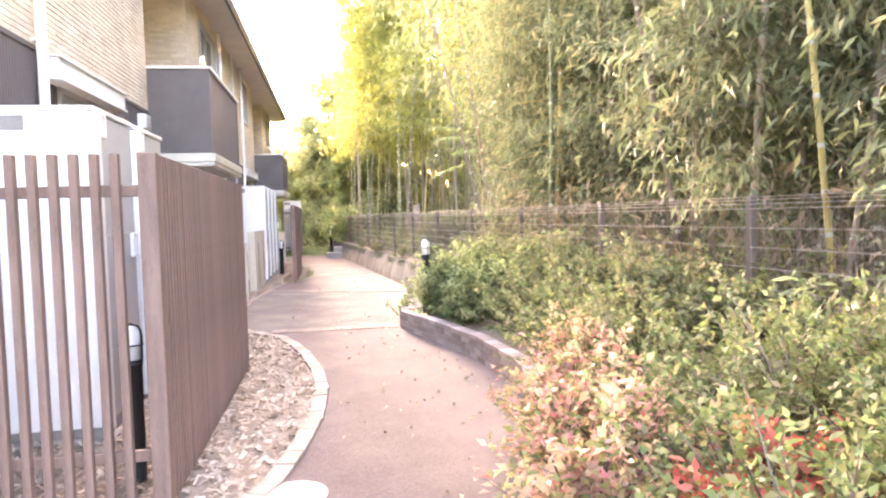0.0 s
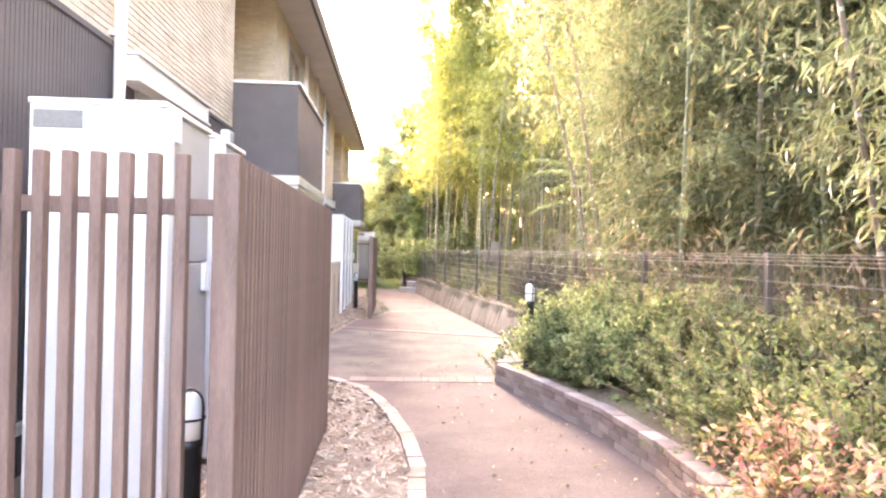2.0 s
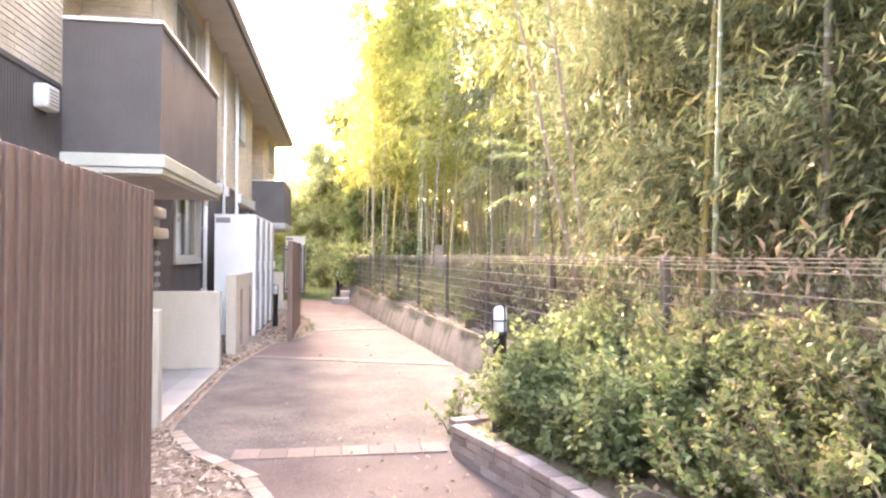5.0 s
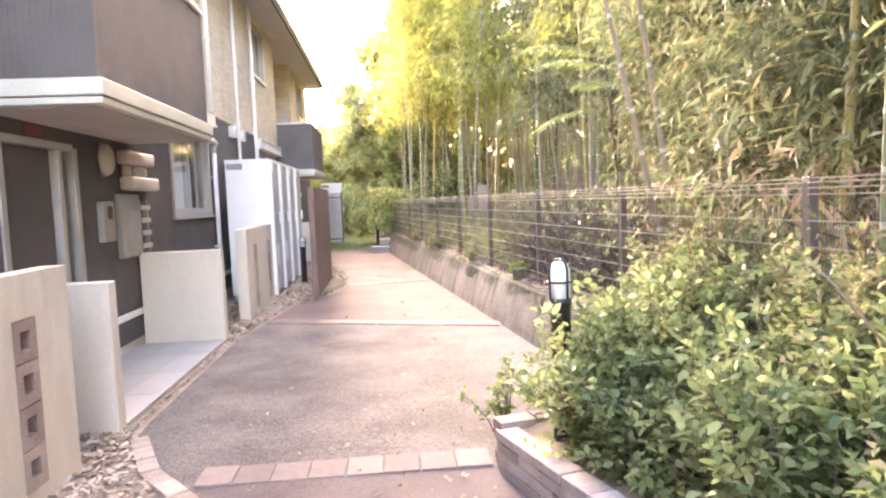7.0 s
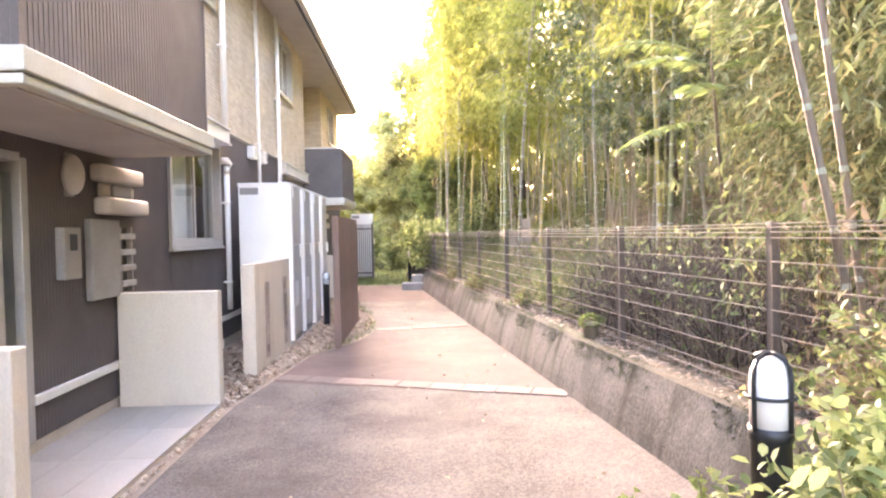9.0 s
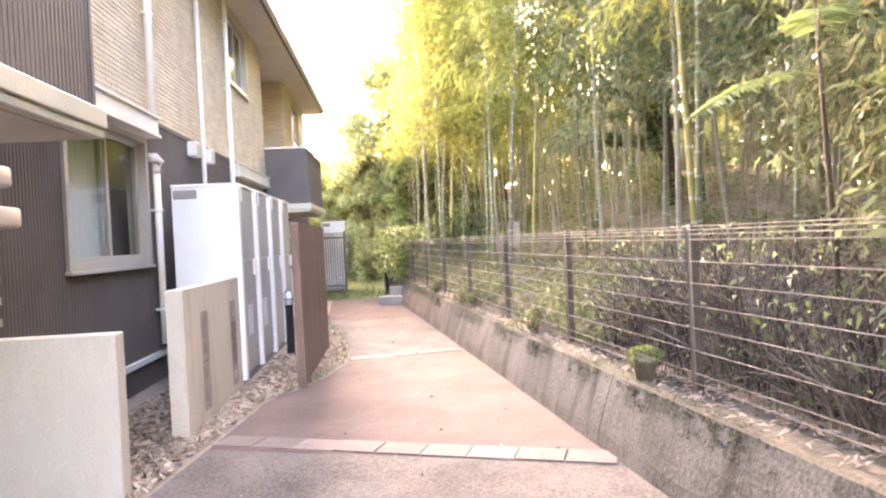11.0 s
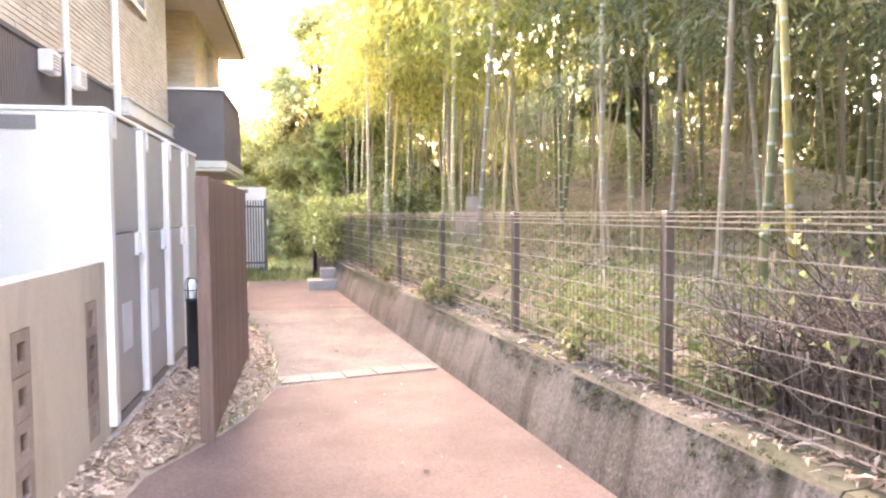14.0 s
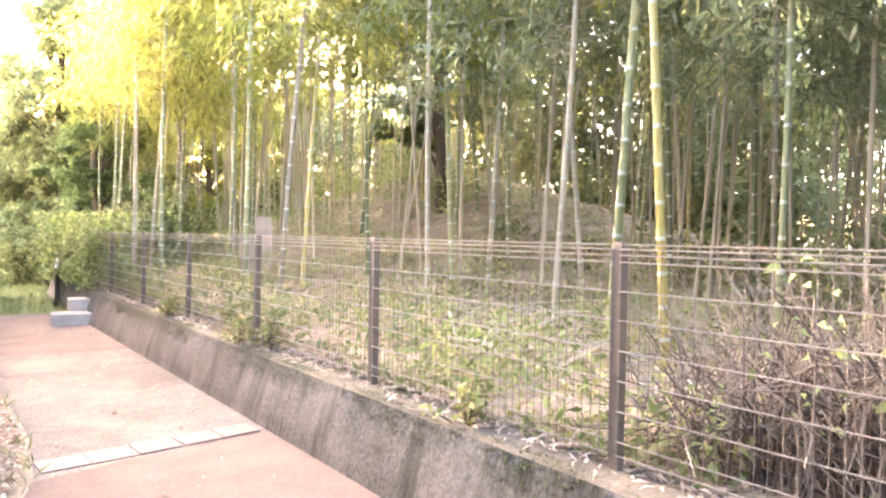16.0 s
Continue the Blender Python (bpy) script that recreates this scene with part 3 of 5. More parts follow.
downpipe("downpipe", 13.57, 2.92, 5.52, 0.042, None, "white")
downpipe("downpipe", 13.58, 0.5, 2.4, 0.036, None, "white")
downpipe("downpipe", 15.46, 0.1, 5.52, 0.028, None, "whitewarm")
downpipe("downpipe", 17.08, 0.1, 5.52, 0.036, None, "white")
downpipe("downpipe", 4.12, 0.1, 5.52, 0.042, None, "white")
bm = bmesh.new()
tube(bm, [(WX, 13.48, 2.46), (WX + 0.1, 13.50, 2.46), (WX + 0.11, 13.58, 2.43), (WX + 0.07, 13.58, 2.3)], 0.045, 10)
part("pipe_elbow", bm, M["white"], building, "white pipe elbow", True)
for y, z in ((14.96, 2.66), (15.66, 2.66), (7.1, 2.6)):
    v = part("vent_hood", boxes((WX, WX + 0.11, y, y + 0.24, z, z + 0.19), bevel=0.018), M["whitewarm"], building, "off-white square vent hood")
    part("vent_slot", boxes(*[(WX + 0.109, WX + 0.114, y + 0.04, y + 0.2, z + 0.03 + 0.028 * k, z + 0.04 + 0.028 * k) for k in range(5)]), M["greybox"], v)


def balcony(a, b, x1):
    z0, z1 = 2.16, 3.5
    bal = part("balcony", boxes((x1 - 0.1, x1, a, b, 2.33, z1 - 0.035), (WX + 0.002, x1 - 0.1, a, a + 0.1, 2.33, z1 - 0.035), (WX + 0.002, x1 - 0.1, b - 0.1, b, 2.33, z1 - 0.035)),
               M["balcony"], building, "dark brown balcony parapet")
    bm = bmesh.new()
    rib_faces(bm, x1, a + 0.03, b - 0.03, 2.33, z1 - 0.04, 0.045, 0.003)
    rib_faces(bm, a, WX + 0.03, x1 - 0.03, 2.33, z1 - 0.04, 0.045, 0.003, axis="x")
    for u, v in ((x1 - 0.03, a - 0.004), (x1 - 0.03, b - 0.03)):
        box(bm, u, u + 0.037, v, v + 0.034, 2.331, z1 - 0.037)
    tagged(part("ribbed_cladding", bm, M["balcony"], bal, "dark brown ribbed cladding"), kind="stuff")
    part("coping", boxes((x1 - 0.13, x1 + 0.03, a - 0.03, b + 0.03, z1 - 0.035, z1), (WX + 0.002, x1 - 0.131, a - 0.03, a + 0.13, z1 - 0.035, z1), (WX + 0.002, x1 - 0.131, b - 0.13, b + 0.03, z1 - 0.035, z1), bevel=0.006),
         M["white"], bal, "white metal coping")
    part("fascia", boxes((WX + 0.002, x1 + 0.05, a - 0.05, b + 0.05, z0 + 0.055, 2.33), (WX + 0.002, x1 + 0.035, a - 0.035, b + 0.035, z0, z0 + 0.05), bevel=0.008), M["fascia"], bal, "cream metal edge of the balcony floor")
    part("underside", boxes((WX + 0.002, x1 - 0.03, a + 0.03, b - 0.03, z0 - 0.012, z0 - 0.001)), M["soffit"], bal, "beige-grey underside")
    part("deck", boxes((-3.1, WX, a, b, 2.4, 2.5)), M["room"], bal, "plain balcony deck")


balcony(7.66, 10.38, -1.47)
balcony(20.32, 23.05, -1.42)

# porch door and the fittings on the porch wall
door = part("entrance_door", boxes((WX - 0.09, WX - 0.04, 7.94, 8.70, 0.14, 1.97), bevel=0.004), M["dark"], building, "closed dark brown front door")
for spec in ((WX - 0.12, WX + 0.02, 8.72, 8.79, 0.12, 1.97), (WX - 0.12, WX + 0.02, 9.0, 9.08, 0.12, 2.0), (WX - 0.12, WX + 0.02, 7.86, 7.93, 0.12, 1.97)):
    part("door_jamb", boxes(spec, bevel=0.005), M["alu"], door, "beige metal jamb")
part("door_head", boxes((WX - 0.118, WX + 0.022, 7.86, 9.0, 1.972, 2.03), bevel=0.005), M["alu"], door, "beige metal head")
part("sidelight", boxes((WX - 0.05, WX - 0.042, 8.79, 9.0, 0.25, 1.9)), M["glass"], door, "narrow glass sidelight")
bm = bmesh.new()
tube(bm, [(WX - 0.04, 8.62, 1.0), (WX + 0.03, 8.62, 1.0), (WX + 0.035, 8.5, 1.0)], 0.011, 8)
part("door_handle", bm, M["alu"], door, "steel lever handle", True)


def porch_fittings(dy):
    """Lamp, meter, intercom and pipe ladder on the wall of a porch."""
    y = 9.63 + dy
    bm = bmesh.new()
    bmesh.ops.create_uvsphere(bm, u_segments=20, v_segments=12, radius=1.0, matrix=Matrix.LocRotScale((WX + 0.04, y, 1.94), None, (0.07, 0.12, 0.15)))
    lamp = part("wall_lamp", bm, M["beige"], building, "round frosted porch lamp, unlit", True)
    part("lamp_base", boxes((WX, WX + 0.02, y - 0.06, y + 0.06, 1.78, 2.1), bevel=0.006), M["greybox"], lamp)
    y = 10.0 + dy
    meter = part("meter_cover", boxes((WX, WX + 0.14, y, y + 0.8, 1.66, 1.80), (WX, WX + 0.12, y - 0.05, y + 0.75, 1.92, 2.06), (WX, WX + 0.05, y + 0.05, y + 0.7, 1.8, 1.92), bevel=0.03),
                 M["beige"], building, "beige plastic meter cover", True)
    part("meter_dial", boxes((WX + 0.05, WX + 0.08, y + 0.21, y + 0.55, 1.81, 1.91), bevel=0.01), M["greybox"], meter)
    y = 9.42 + dy
    icom = part("intercom_box", boxes((WX, WX + 0.07, y, y + 0.25, 1.17, 1.55), bevel=0.012), M["greybox"], building, "grey intercom box")
    part("intercom_window", boxes((WX + 0.068, WX + 0.075, y + 0.08, y + 0.18, 1.38, 1.5), bevel=0.002), M["black"], icom)
    part("speaker_slot", boxes(*[(WX + 0.069, WX + 0.074, y + 0.07, y + 0.19, 1.22 + 0.022 * k, 1.23 + 0.022 * k) for k in range(4)]), M["greybox"], icom)
    y = 9.85 + dy
    part("service_panel", boxes((WX, WX + 0.06, y, y + 0.5, 0.98, 1.62), bevel=0.01), M["greybox"], building, "dark grey service panel")
    ladder = part("letter_rack", boxes((WX, WX + 0.05, y + 0.52, y + 0.545, 1.0, 1.56), (WX, WX + 0.05, y + 0.74, y + 0.765, 1.0, 1.56)), M["greybox"], building, "grey rack of four bright bars")
    for k in range(4):
        part("rack_bar", boxes((WX + 0.03, WX + 0.075, y + 0.51, y + 0.775, 1.05 + k * 0.135, 1.1 + k * 0.135), bevel=0.006), M["alu"], ladder)


porch_fittings(0.0)
porch_fittings(12.66)
part("sign_plate", boxes((WX + 0.012, WX + 0.02, 8.25, 8.5, 2.05, 2.13)), M["red"], building, "small red plate over the door")

# porch: slab, tiles, low walls
porch = thing("porch", (0, 0, 0), "raised pale porch floor at the entrance", "porch", kind="structure")
part("porch_slab", boxes((WX - 0.02, -1.405, 7.53, 10.3, -0.02, 0.022)), M["foundation"], porch)
bm = boxes((0, 0.288, 0, 0.683, 0, 0.018), bevel=0.002)
tile_mesh = part("porch_tile", bm, M["tile"], porch).data
bpy.data.objects["porch_tile"].matrix_basis = pose(WX + 0.0, 7.54, 0.022)
for i in range(3):
    for j in range(4):
        if i or j:
            share("porch_tile", tile_mesh, porch, pose(WX + 0.291 * i, 7.54 + 0.69 * j, 0.022))


def low_wall(x0, x1, y0, y1, h, label):
    w = thing("low_wall", ((x0 + x1) / 2, (y0 + y1) / 2, 0), label, "wall", "porch walls", "structure")
    dx, dy = (x1 - x0) / 2, (y1 - y0) / 2
    part("wall_body", boxes((-dx, dx, -dy, dy, -0.03, h), bevel=0.008), M["stucco"], w)


low_wall(WX + 0.03, -1.40, 10.31, 10.44, 1.0, "low cream stucco porch wall beside the window")
low_wall(WX + 0.03, -1.40, 7.40, 7.52, 1.0, "low cream stucco porch wall beside the front door")


low_wall(WX + 0.03, -1.40, 20.06, 20.18, 1.0, "low cream stucco wall by the far porch")


def block_wall(y0):
    """A stucco screen wall with two columns of hollow blocks."""
    x0, x1, h = -1.525, -1.39, 1.165
    w = thing("block_screen_wall", (x1 - 0.0675, y0 + 1.02, 0), "cream stucco screen wall with two columns of brown hollow blocks", "wall", "screen walls", "structure")
    ox, oy = x1 - 0.0675, y0 + 1.02
    spec = []
    cols = ((y0 + 0.45, y0 + 0.665), (y0 + 1.47, y0 + 1.685))
    cut = [y0, cols[0][0], cols[0][1], cols[1][0], cols[1][1], y0 + 2.04]
    for k in (0, 2, 4):
        spec.append((x0 - ox, x1 - ox, cut[k] - oy, cut[k + 1] - oy, -0.03, h))
    for a, b in cols:
        spec += [(x0 - ox, x1 - ox, a - oy, b - oy, -0.03, 0.1), (x0 - ox, x1 - ox, a - oy, b - oy, 0.945, h)]
    body = part("wall_body", boxes(*spec), M["stucco"], w)
    for a, b in cols:
        for k in range(4):
            z, e = 0.102 + k * 0.211, 0.205
            part("hollow_block", boxes((-0.07, 0.07, a - oy + 0.004, a - oy + 0.06, z, z + e), (-0.07, 0.07, b - oy - 0.06, b - oy - 0.004, z, z + e),
                                       (-0.07, 0.07, a - oy + 0.06, b - oy - 0.06, z, z + 0.055), (-0.07, 0.07, a - oy + 0.06, b - oy - 0.06, z + e - 0.055, z + e)), M["block"], w)


block_wall(11.58)
block_wall(4.79)


# ---- storage lockers ----
def locker():
    w, d, h = 0.83, 0.66, 2.11
    lk = thing("storage_locker", (0, 0, 0), "tall white steel storage locker with grey two-part doors", "locker", "lockers by the wall")
    part("body", boxes((-d, -0.03, 0, w, 0.05, h - 0.02), bevel=0.006), M["white"], lk)
    part("lid", boxes((-d - 0.008, 0.012, -0.008, w + 0.008, h - 0.02, h + 0.012), bevel=0.008), M["white"], lk, "white folded steel lid")
    part("door_post", boxes((-0.03, 0.03, -0.012, 0.075, 0.03, h - 0.03), bevel=0.006), M["white"], lk, "white steel corner post")
    part("plinth", boxes((-d + 0.02, -0.01, 0.02, w - 0.02, -0.02, 0.05)), M["greybox"], lk)
    for i, (z0, z1) in enumerate(((0.07, 1.29), (1.30, h - 0.03))):
        dr = part("door", boxes((-0.03, 0.0, 0.078, w - 0.012, z0, z1), bevel=0.005), M["locker_door"], lk, "grey steel door")
        z = 1.12 if i == 0 else 1.93
        y = w - 0.13 if i == 0 else 0.1
        part("pull", ring(y - 0.01, y + 0.09, z, z + 0.17, 0.0, 0.028, 0.022, 0.003), M["white"], dr, "white frame pull")
    part("nameplate", boxes((-d + 0.02, -d + 0.26, -0.006, 0.0, h - 0.14, h - 0.05)), M["greybox"], lk, "small grey plate")
    return lk


first = locker()
first.matrix_basis = pose(-1.37, 13.48, 0.04)
for y in (14.405, 15.33, 16.25, 2.64, 3.56):
    copy_thing(first, pose(-1.37, y, 0.04))
for k, y in enumerate((13.78, 14.66)):
    n = thing("paper_notice", (-1.369, y, 0.5), "white paper notice stuck on the locker door", "notice", "notices")
    part("sheet", boxes((0.0, 0.002, 0.0, 0.26, 0, 0.34)), M["paper"], n)
part_base = thing("locker_base", (0, 0, 0), "thin concrete strip under the lockers", "concrete base", kind="structure")
part("strip", boxes((-2.1, -1.33, 13.42, 17.12, -0.03, 0.022), (-2.1, -1.33, 2.58, 4.45, -0.03, 0.022), bevel=0.004), M["step"], part_base)


# ---- wooden slat screens ----
def slat_screen(name, label, x, y0, y1, h, front, rz=0.0):
    s = thing(name, (x, y0, 0), label, "screen", "slat screens", rz=rz)
    slat = part("slat", boxes((-0.022, 0.012, 0, 0.045, 0.03, h), bevel=0.004), M["wood"], s)
    me = slat.data
    n = int((y1 - y0) / 0.068)
    for k in range(1, n):
        share("slat", me, s, pose(0, k * 0.068, 0))
    part("post", boxes((-0.07, 0.015, -0.066, -0.004, -0.02, h + 0.004), bevel=0.005), M["wood"], s, "brown corner post")
    part("post", boxes((-0.07, 0.012, n * 0.068 + 0.002, n * 0.068 + 0.06, -0.02, h + 0.002), bevel=0.005), M["wood"], s)
    for z in (0.25, h - 0.2):
        part("rail", boxes((-0.066, -0.036, 0.0, n * 0.068, z, z + 0.055), bevel=0.004), M["wood"], s)
    if front:
        fs = part("front_slat", boxes((-0.019, 0.019, -0.066, -0.02, 0.03, h), bevel=0.004), M["wood"], s)
        fs.matrix_basis = Matrix.Translation((-0.1725, 0, 0))
        fm = fs.data
        for k in range(2, 22):
            share("front_slat", fm, s, Matrix.Translation((-0.082 - k * 0.0905, 0, 0)))
        for z in (0.25, h - 0.2):
            part("rail", boxes((-2.0, -0.072, -0.019, 0.012, z, z + 0.055), bevel=0.004), M["wood"], s)


slat_screen("slat_screen", "brown wooden slat screen round the lockers, one side open slats", -0.715, 1.46, 4.46, 1.735, True, 0.0)
slat_screen("slat_screen", "brown wooden slat screen in front of the lockers", -0.715, 13.29, 15.75, 1.70, False)


# ---- bollard lamps ----
def bollard():
    b = thing("bollard_light", (0, 0, 0), "black bollard lamp with a caged white dome", "bollard light", "bollard lights")
    part("post", lathe([(0.058, -0.02), (0.058, 0.0), (0.052, 0.02), (0.052, 0.70), (0.057, 0.702), (0.057, 0.735)], 20), M["black"], b, "", True)
    part("dome", lathe([(0.052, 0.735), (0.054, 0.845), (0.051, 0.88), (0.04, 0.905), (0.02, 0.917)], 20), M["lampglass"], b, "white opal dome", True)
    for a in range(4):
        bm = bmesh.new()
        c, s = math.cos(a * math.pi / 2 + 0.4), math.sin(a * math.pi / 2 + 0.4)
        tube(bm, [(c * r, s * r, z) for r, z in ((0.06, 0.73), (0.063, 0.86), (0.059, 0.892), (0.044, 0.916), (0.02, 0.926), (0.002, 0.927))], 0.006, 6)
        part("cage_bar", bm, M["black"], b, "", True)
    bm = bmesh.new()
    tube(bm, [(0.062 * math.cos(k * math.pi / 12), 0.062 * math.sin(k * math.pi / 12), 0.815) for k in range(25)], 0.005, 6, False)
    part("cage_ring", bm, M["black"], b, "", True)
    return b


bl = bollard()
bl.matrix_basis = pose(1.23, 6.26, 0.19)
for x, y, z in ((-1.18, 15.43, -0.06), (0.05, 24.85, 0.02), (-0.985, 1.86, -0.06)):
    copy_thing(bl, pose(x, y, z, 0, 0, 37 * x))

# ---- steps, cover, gate at the end ----
st = thing("concrete_steps", (0.15, 22.2, 0), "two small grey concrete steps against the wall", "steps", kind="structure")
part("step", boxes((-0.27, 0.33, -0.35, 0.12, -0.02, 0.18), bevel=0.012), M["step"], st)
part("step", boxes((-0.02, 0.40, 0.125, 0.6, -0.02, 0.36), bevel=0.012), M["step"], st)
cover = thing("utility_cover", (-0.13, 1.45, 0.008), "small grey utility cover with a pale rim in the asphalt", "cover")
part("rim", lathe([(0.17, 0), (0.17, 0.012), (0.15, 0.014)], 28), M["whitewarm"], cover, "pale rim")
part("plate", lathe([(0.145, 0.0), (0.145, 0.019), (0.02, 0.021)], 28), M["step"], cover)
gate = thing("bar_gate", (-1.52, 26.4, 0), "grey upright-bar gate beside the building", "gate")
for k in range(11):
    part("bar", boxes((-0.34 + k * 0.066, -0.31 + k * 0.066, -0.015, 0.015, 0.04, 1.8), bevel=0.003), M["post"], gate)
for z in (0.2, 1.62):
    part("rail", boxes((-0.38, 0.36, -0.035, -0.016, z, z + 0.045)), M["post"], gate)
for x in (-0.40, 0.37):
    part("gate_post", boxes((x - 0.02, x + 0.03, -0.03, 0.03, -0.03, 1.84), bevel=0.003), M["post"], gate)
last = copy_thing(first, pose(-1.18, 26.6, 0.02))
tagged(last, "tall white steel locker behind the bar gate", "locker")

# ---- retaining wall ----
wall = thing("retaining_wall", (FX, FY, 0), "weathered grey concrete retaining wall, streaked and mossy at the top", "retaining wall", kind="structure", rz=FA)
v = -3.25
while v < 15.4:
    n = 12
    length = 3.99
    bm = bmesh.new()
    prof = [(-0.34, -0.04), (-0.315, 0.1), (-0.27, 0.25), (-0.225, 0.38), (-0.19, 0.475), (-0.17, 0.492), (-0.06, 0.494), (0.10, 0.49), (0.12, 0.47), (0.12, -0.04)]
    vs = []
    for k in range(n * 3 + 1):
        yy = v + length * k / (n * 3)
        vs.append([bm.verts.new((x + (0.002 * noise.noise((x * 5, yy * 1.5, z * 6)) if 0 < i < 9 else 0), yy, z + (0.006 * noise.noise((yy * 4, x * 7, 3)) if 4 < i < 8 else 0))) for i, (x, z) in enumerate(prof)])
    for a, b in zip(vs, vs[1:]):
        for k in range(len(prof) - 1):
            f = bm.faces.new((a[k], b[k], b[k + 1], a[k + 1]))
            f.material_index = 1 if k >= 4 else 0
    bm.faces.new(vs[0]), bm.faces.new(list(reversed(vs[-1])))
    part("wall_section", bm, [M["concrete"], M["moss"]], wall, "", False)
    v += 4.0

# ---- mesh fence ----
fence = thing("mesh_fence", (FX, FY, 0.49), "brown steel mesh fence on the concrete wall", "fence", rz=FA)
post_me = part("fence_post", boxes((-0.025, 0.025, -0.025, 0.025, -0.05, 0.985), bevel=0.005), M["post"], fence).data
for i in range(-7, 8):
    if i:
        share("fence_post", post_me, fence, pose(0, 2 * i, 0))
bm = bmesh.new()
tube(bm, [(-0.03, -0.98, 0), (-0.03, 0.98, 0)], 0.0032, 5)
ob = part("line_wire", bm, M["wire"], fence)
wire_me = ob.data
ob.matrix_basis = pose(0, 1, 0.955)
for i in range(-7, 7):
    for z in (0.975, 0.955, 0.93, 0.90, 0.775, 0.65, 0.52, 0.39, 0.26, 0.13, 0.07):
        if i == 0 and z == 0.955:
            continue
        share("line_wire", wire_me, fence, pose(0.012 if z == 0.975 else 0, 2 * i + 1, z))
bm = bmesh.new()
for k in range(40):
    tube(bm, [(-0.026, -0.975 + k * 0.05, 0.05), (-0.026, -0.975 + k * 0.05, 0.955)], 0.0019, 4, False)
ob = part("wire_mesh", bm, M["post"], fence, "thin upright wires")
tagged(ob, kind="stuff")
ob.matrix_basis = pose(0, 1, 0)
for i in range(-7, 7):
    if i:
        tagged(share("wire_mesh", ob.data, fence, pose(0, 2 * i + 1, 0)), kind="stuff")

# ---- bamboo ----
def culm_axis(rng, height, bow, lean):
    """A culm that leans and bows over at its top: a function of height."""
    a = rng.uniform(0, 2 * math.pi)
    bx, by = bow * math.cos(a), bow * math.sin(a)
    lx, ly = lean * rng.uniform(-1, 1), lean * rng.uniform(-1, 1)
    return lambda z: np.array([lx * z + bx * (z / height) ** 3, ly * z + by * (z / height) ** 3, z])


def culm_mesh(axis, height, r0, internode, seg=8):
    bm = bmesh.new()
    z, rings, mats = -0.25, [], []
    while z < height:
        t = max(0.0, z / height)
        r = r0 * (1 - 0.85 * t ** 1.3)
        for dz, k in ((0.0, 1.0), (0.012, 1.09), (0.03, 1.06), (0.042, 0.985)):
            p = axis(z + dz)
            rings.append([bm.verts.new((p[0] + r * k * math.cos(2 * math.pi * i / seg), p[1] + r * k * math.sin(2 * math.pi * i / seg), p[2])) for i in range(seg)])
            mats.append(1 if 0.005 < dz < 0.035 else 0)
        z += internode * (0.75 + 0.5 * min(1, t * 3)) if t < 0.5 else internode * 1.2
    for (a, b), m in zip(zip(rings, rings[1:]), mats):
        for i in range(seg):
            f = bm.faces.new((a[i], a[(i + 1) % seg], b[(i + 1) % seg], b[i]))
            f.material_index = m
    bm.faces.new(rings[-1])
    return bm


def crown_leaves(rng, axis, z_low, height, branches, per, spread, size):
    """Leaf sprays on drooping branches; returns the leaves' corners and the branch lines."""
    cen, way, lines = [], [], []
    for _ in range(branches):
        z = z_low + (height - z_low) * rng.random() ** 0.85
        t = (z - z_low) / (height - z_low)
        a = rng.uniform(0, 2 * math.pi)
        length = spread * rng.uniform(0.45, 1.0) * (1.0 - 0.55 * t)
        out = np.array([math.cos(a), math.sin(a), 0.0])
        base = axis(z)

        def at(s):
            return base + out * (length * s) + np.array([0, 0, length * (0.55 * s - 0.85 * s * s)])
        lines.append([tuple(at(s)) for s in (0, 0.3, 0.6, 0.85)])
        tufts = rng.integers(3, 6)
        for _ in range(tufts):
            s = rng.uniform(0.25, 1.05)
            c = at(s) + rng.normal(size=3) * 0.10
            n = max(2, per // tufts)
            cen.append(c + rng.normal(size=(n, 3)) * np.array([0.12, 0.12, 0.09]))
            way.append(out * 0.6 + np.array([0, 0, -0.55]) + rng.normal(size=(n, 3)) * 0.6)
    cen, way = np.concatenate(cen), np.concatenate(way)
    n = len(cen)
    size = size * rng.uniform(0.65, 1.2, n)
    return leaves(rng, cen, way, size, size * 0.175), lines


def bamboo(seed, height, r0, z_low, branches, per, spread, size, leaf, culm, bow, lean, label):
    rng = np.random.default_rng(seed)
    axis = culm_axis(rng, height, bow, lean)
    b = thing("bamboo", (0, 0, 0), label, "bamboo", "bamboo grove")
    part("culm", culm_mesh(axis, height, r0, 0.30), [M[culm], M["node"]], b, "", True)
    corners, lines = crown_leaves(rng, axis, z_low, height, branches, per, spread, size)
    quads("crown", corners, M[leaf], b)
    bm = bmesh.new()
    for ln in lines:
        tube(bm, ln, [0.006, 0.005, 0.0035, 0.002], 3, False)
    tagged(part("twig_spray", bm, M[culm], b), kind="stuff")
    return b


leafy, high = [], []
for k in range(5):
    leafy.append(bamboo(20 + k, 7.6 + 0.5 * k, 0.026 + 0.004 * (k % 3), 0.8, 175, 76, 1.2, 0.13, "bamboo_leaf", ("culm_green", "culm_yellow", "culm_dry")[k % 3], 0.9, 0.05,
                        "slender bamboo, leafy almost to the ground"))
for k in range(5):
    high.append(bamboo(40 + k, 9.6 + 0.5 * k, 0.034 + 0.004 * (k % 3), 3.0 + 0.4 * (k % 3), 165, 44, 1.45, 0.195, "sunlit_canopy_leaf", ("culm_green", "culm_dry", "culm_green", "culm_yellow", "culm_dry")[k], 1.3, 0.035,
                       "tall bamboo, bare below, crown coloured yellow-green as if sunlit"))

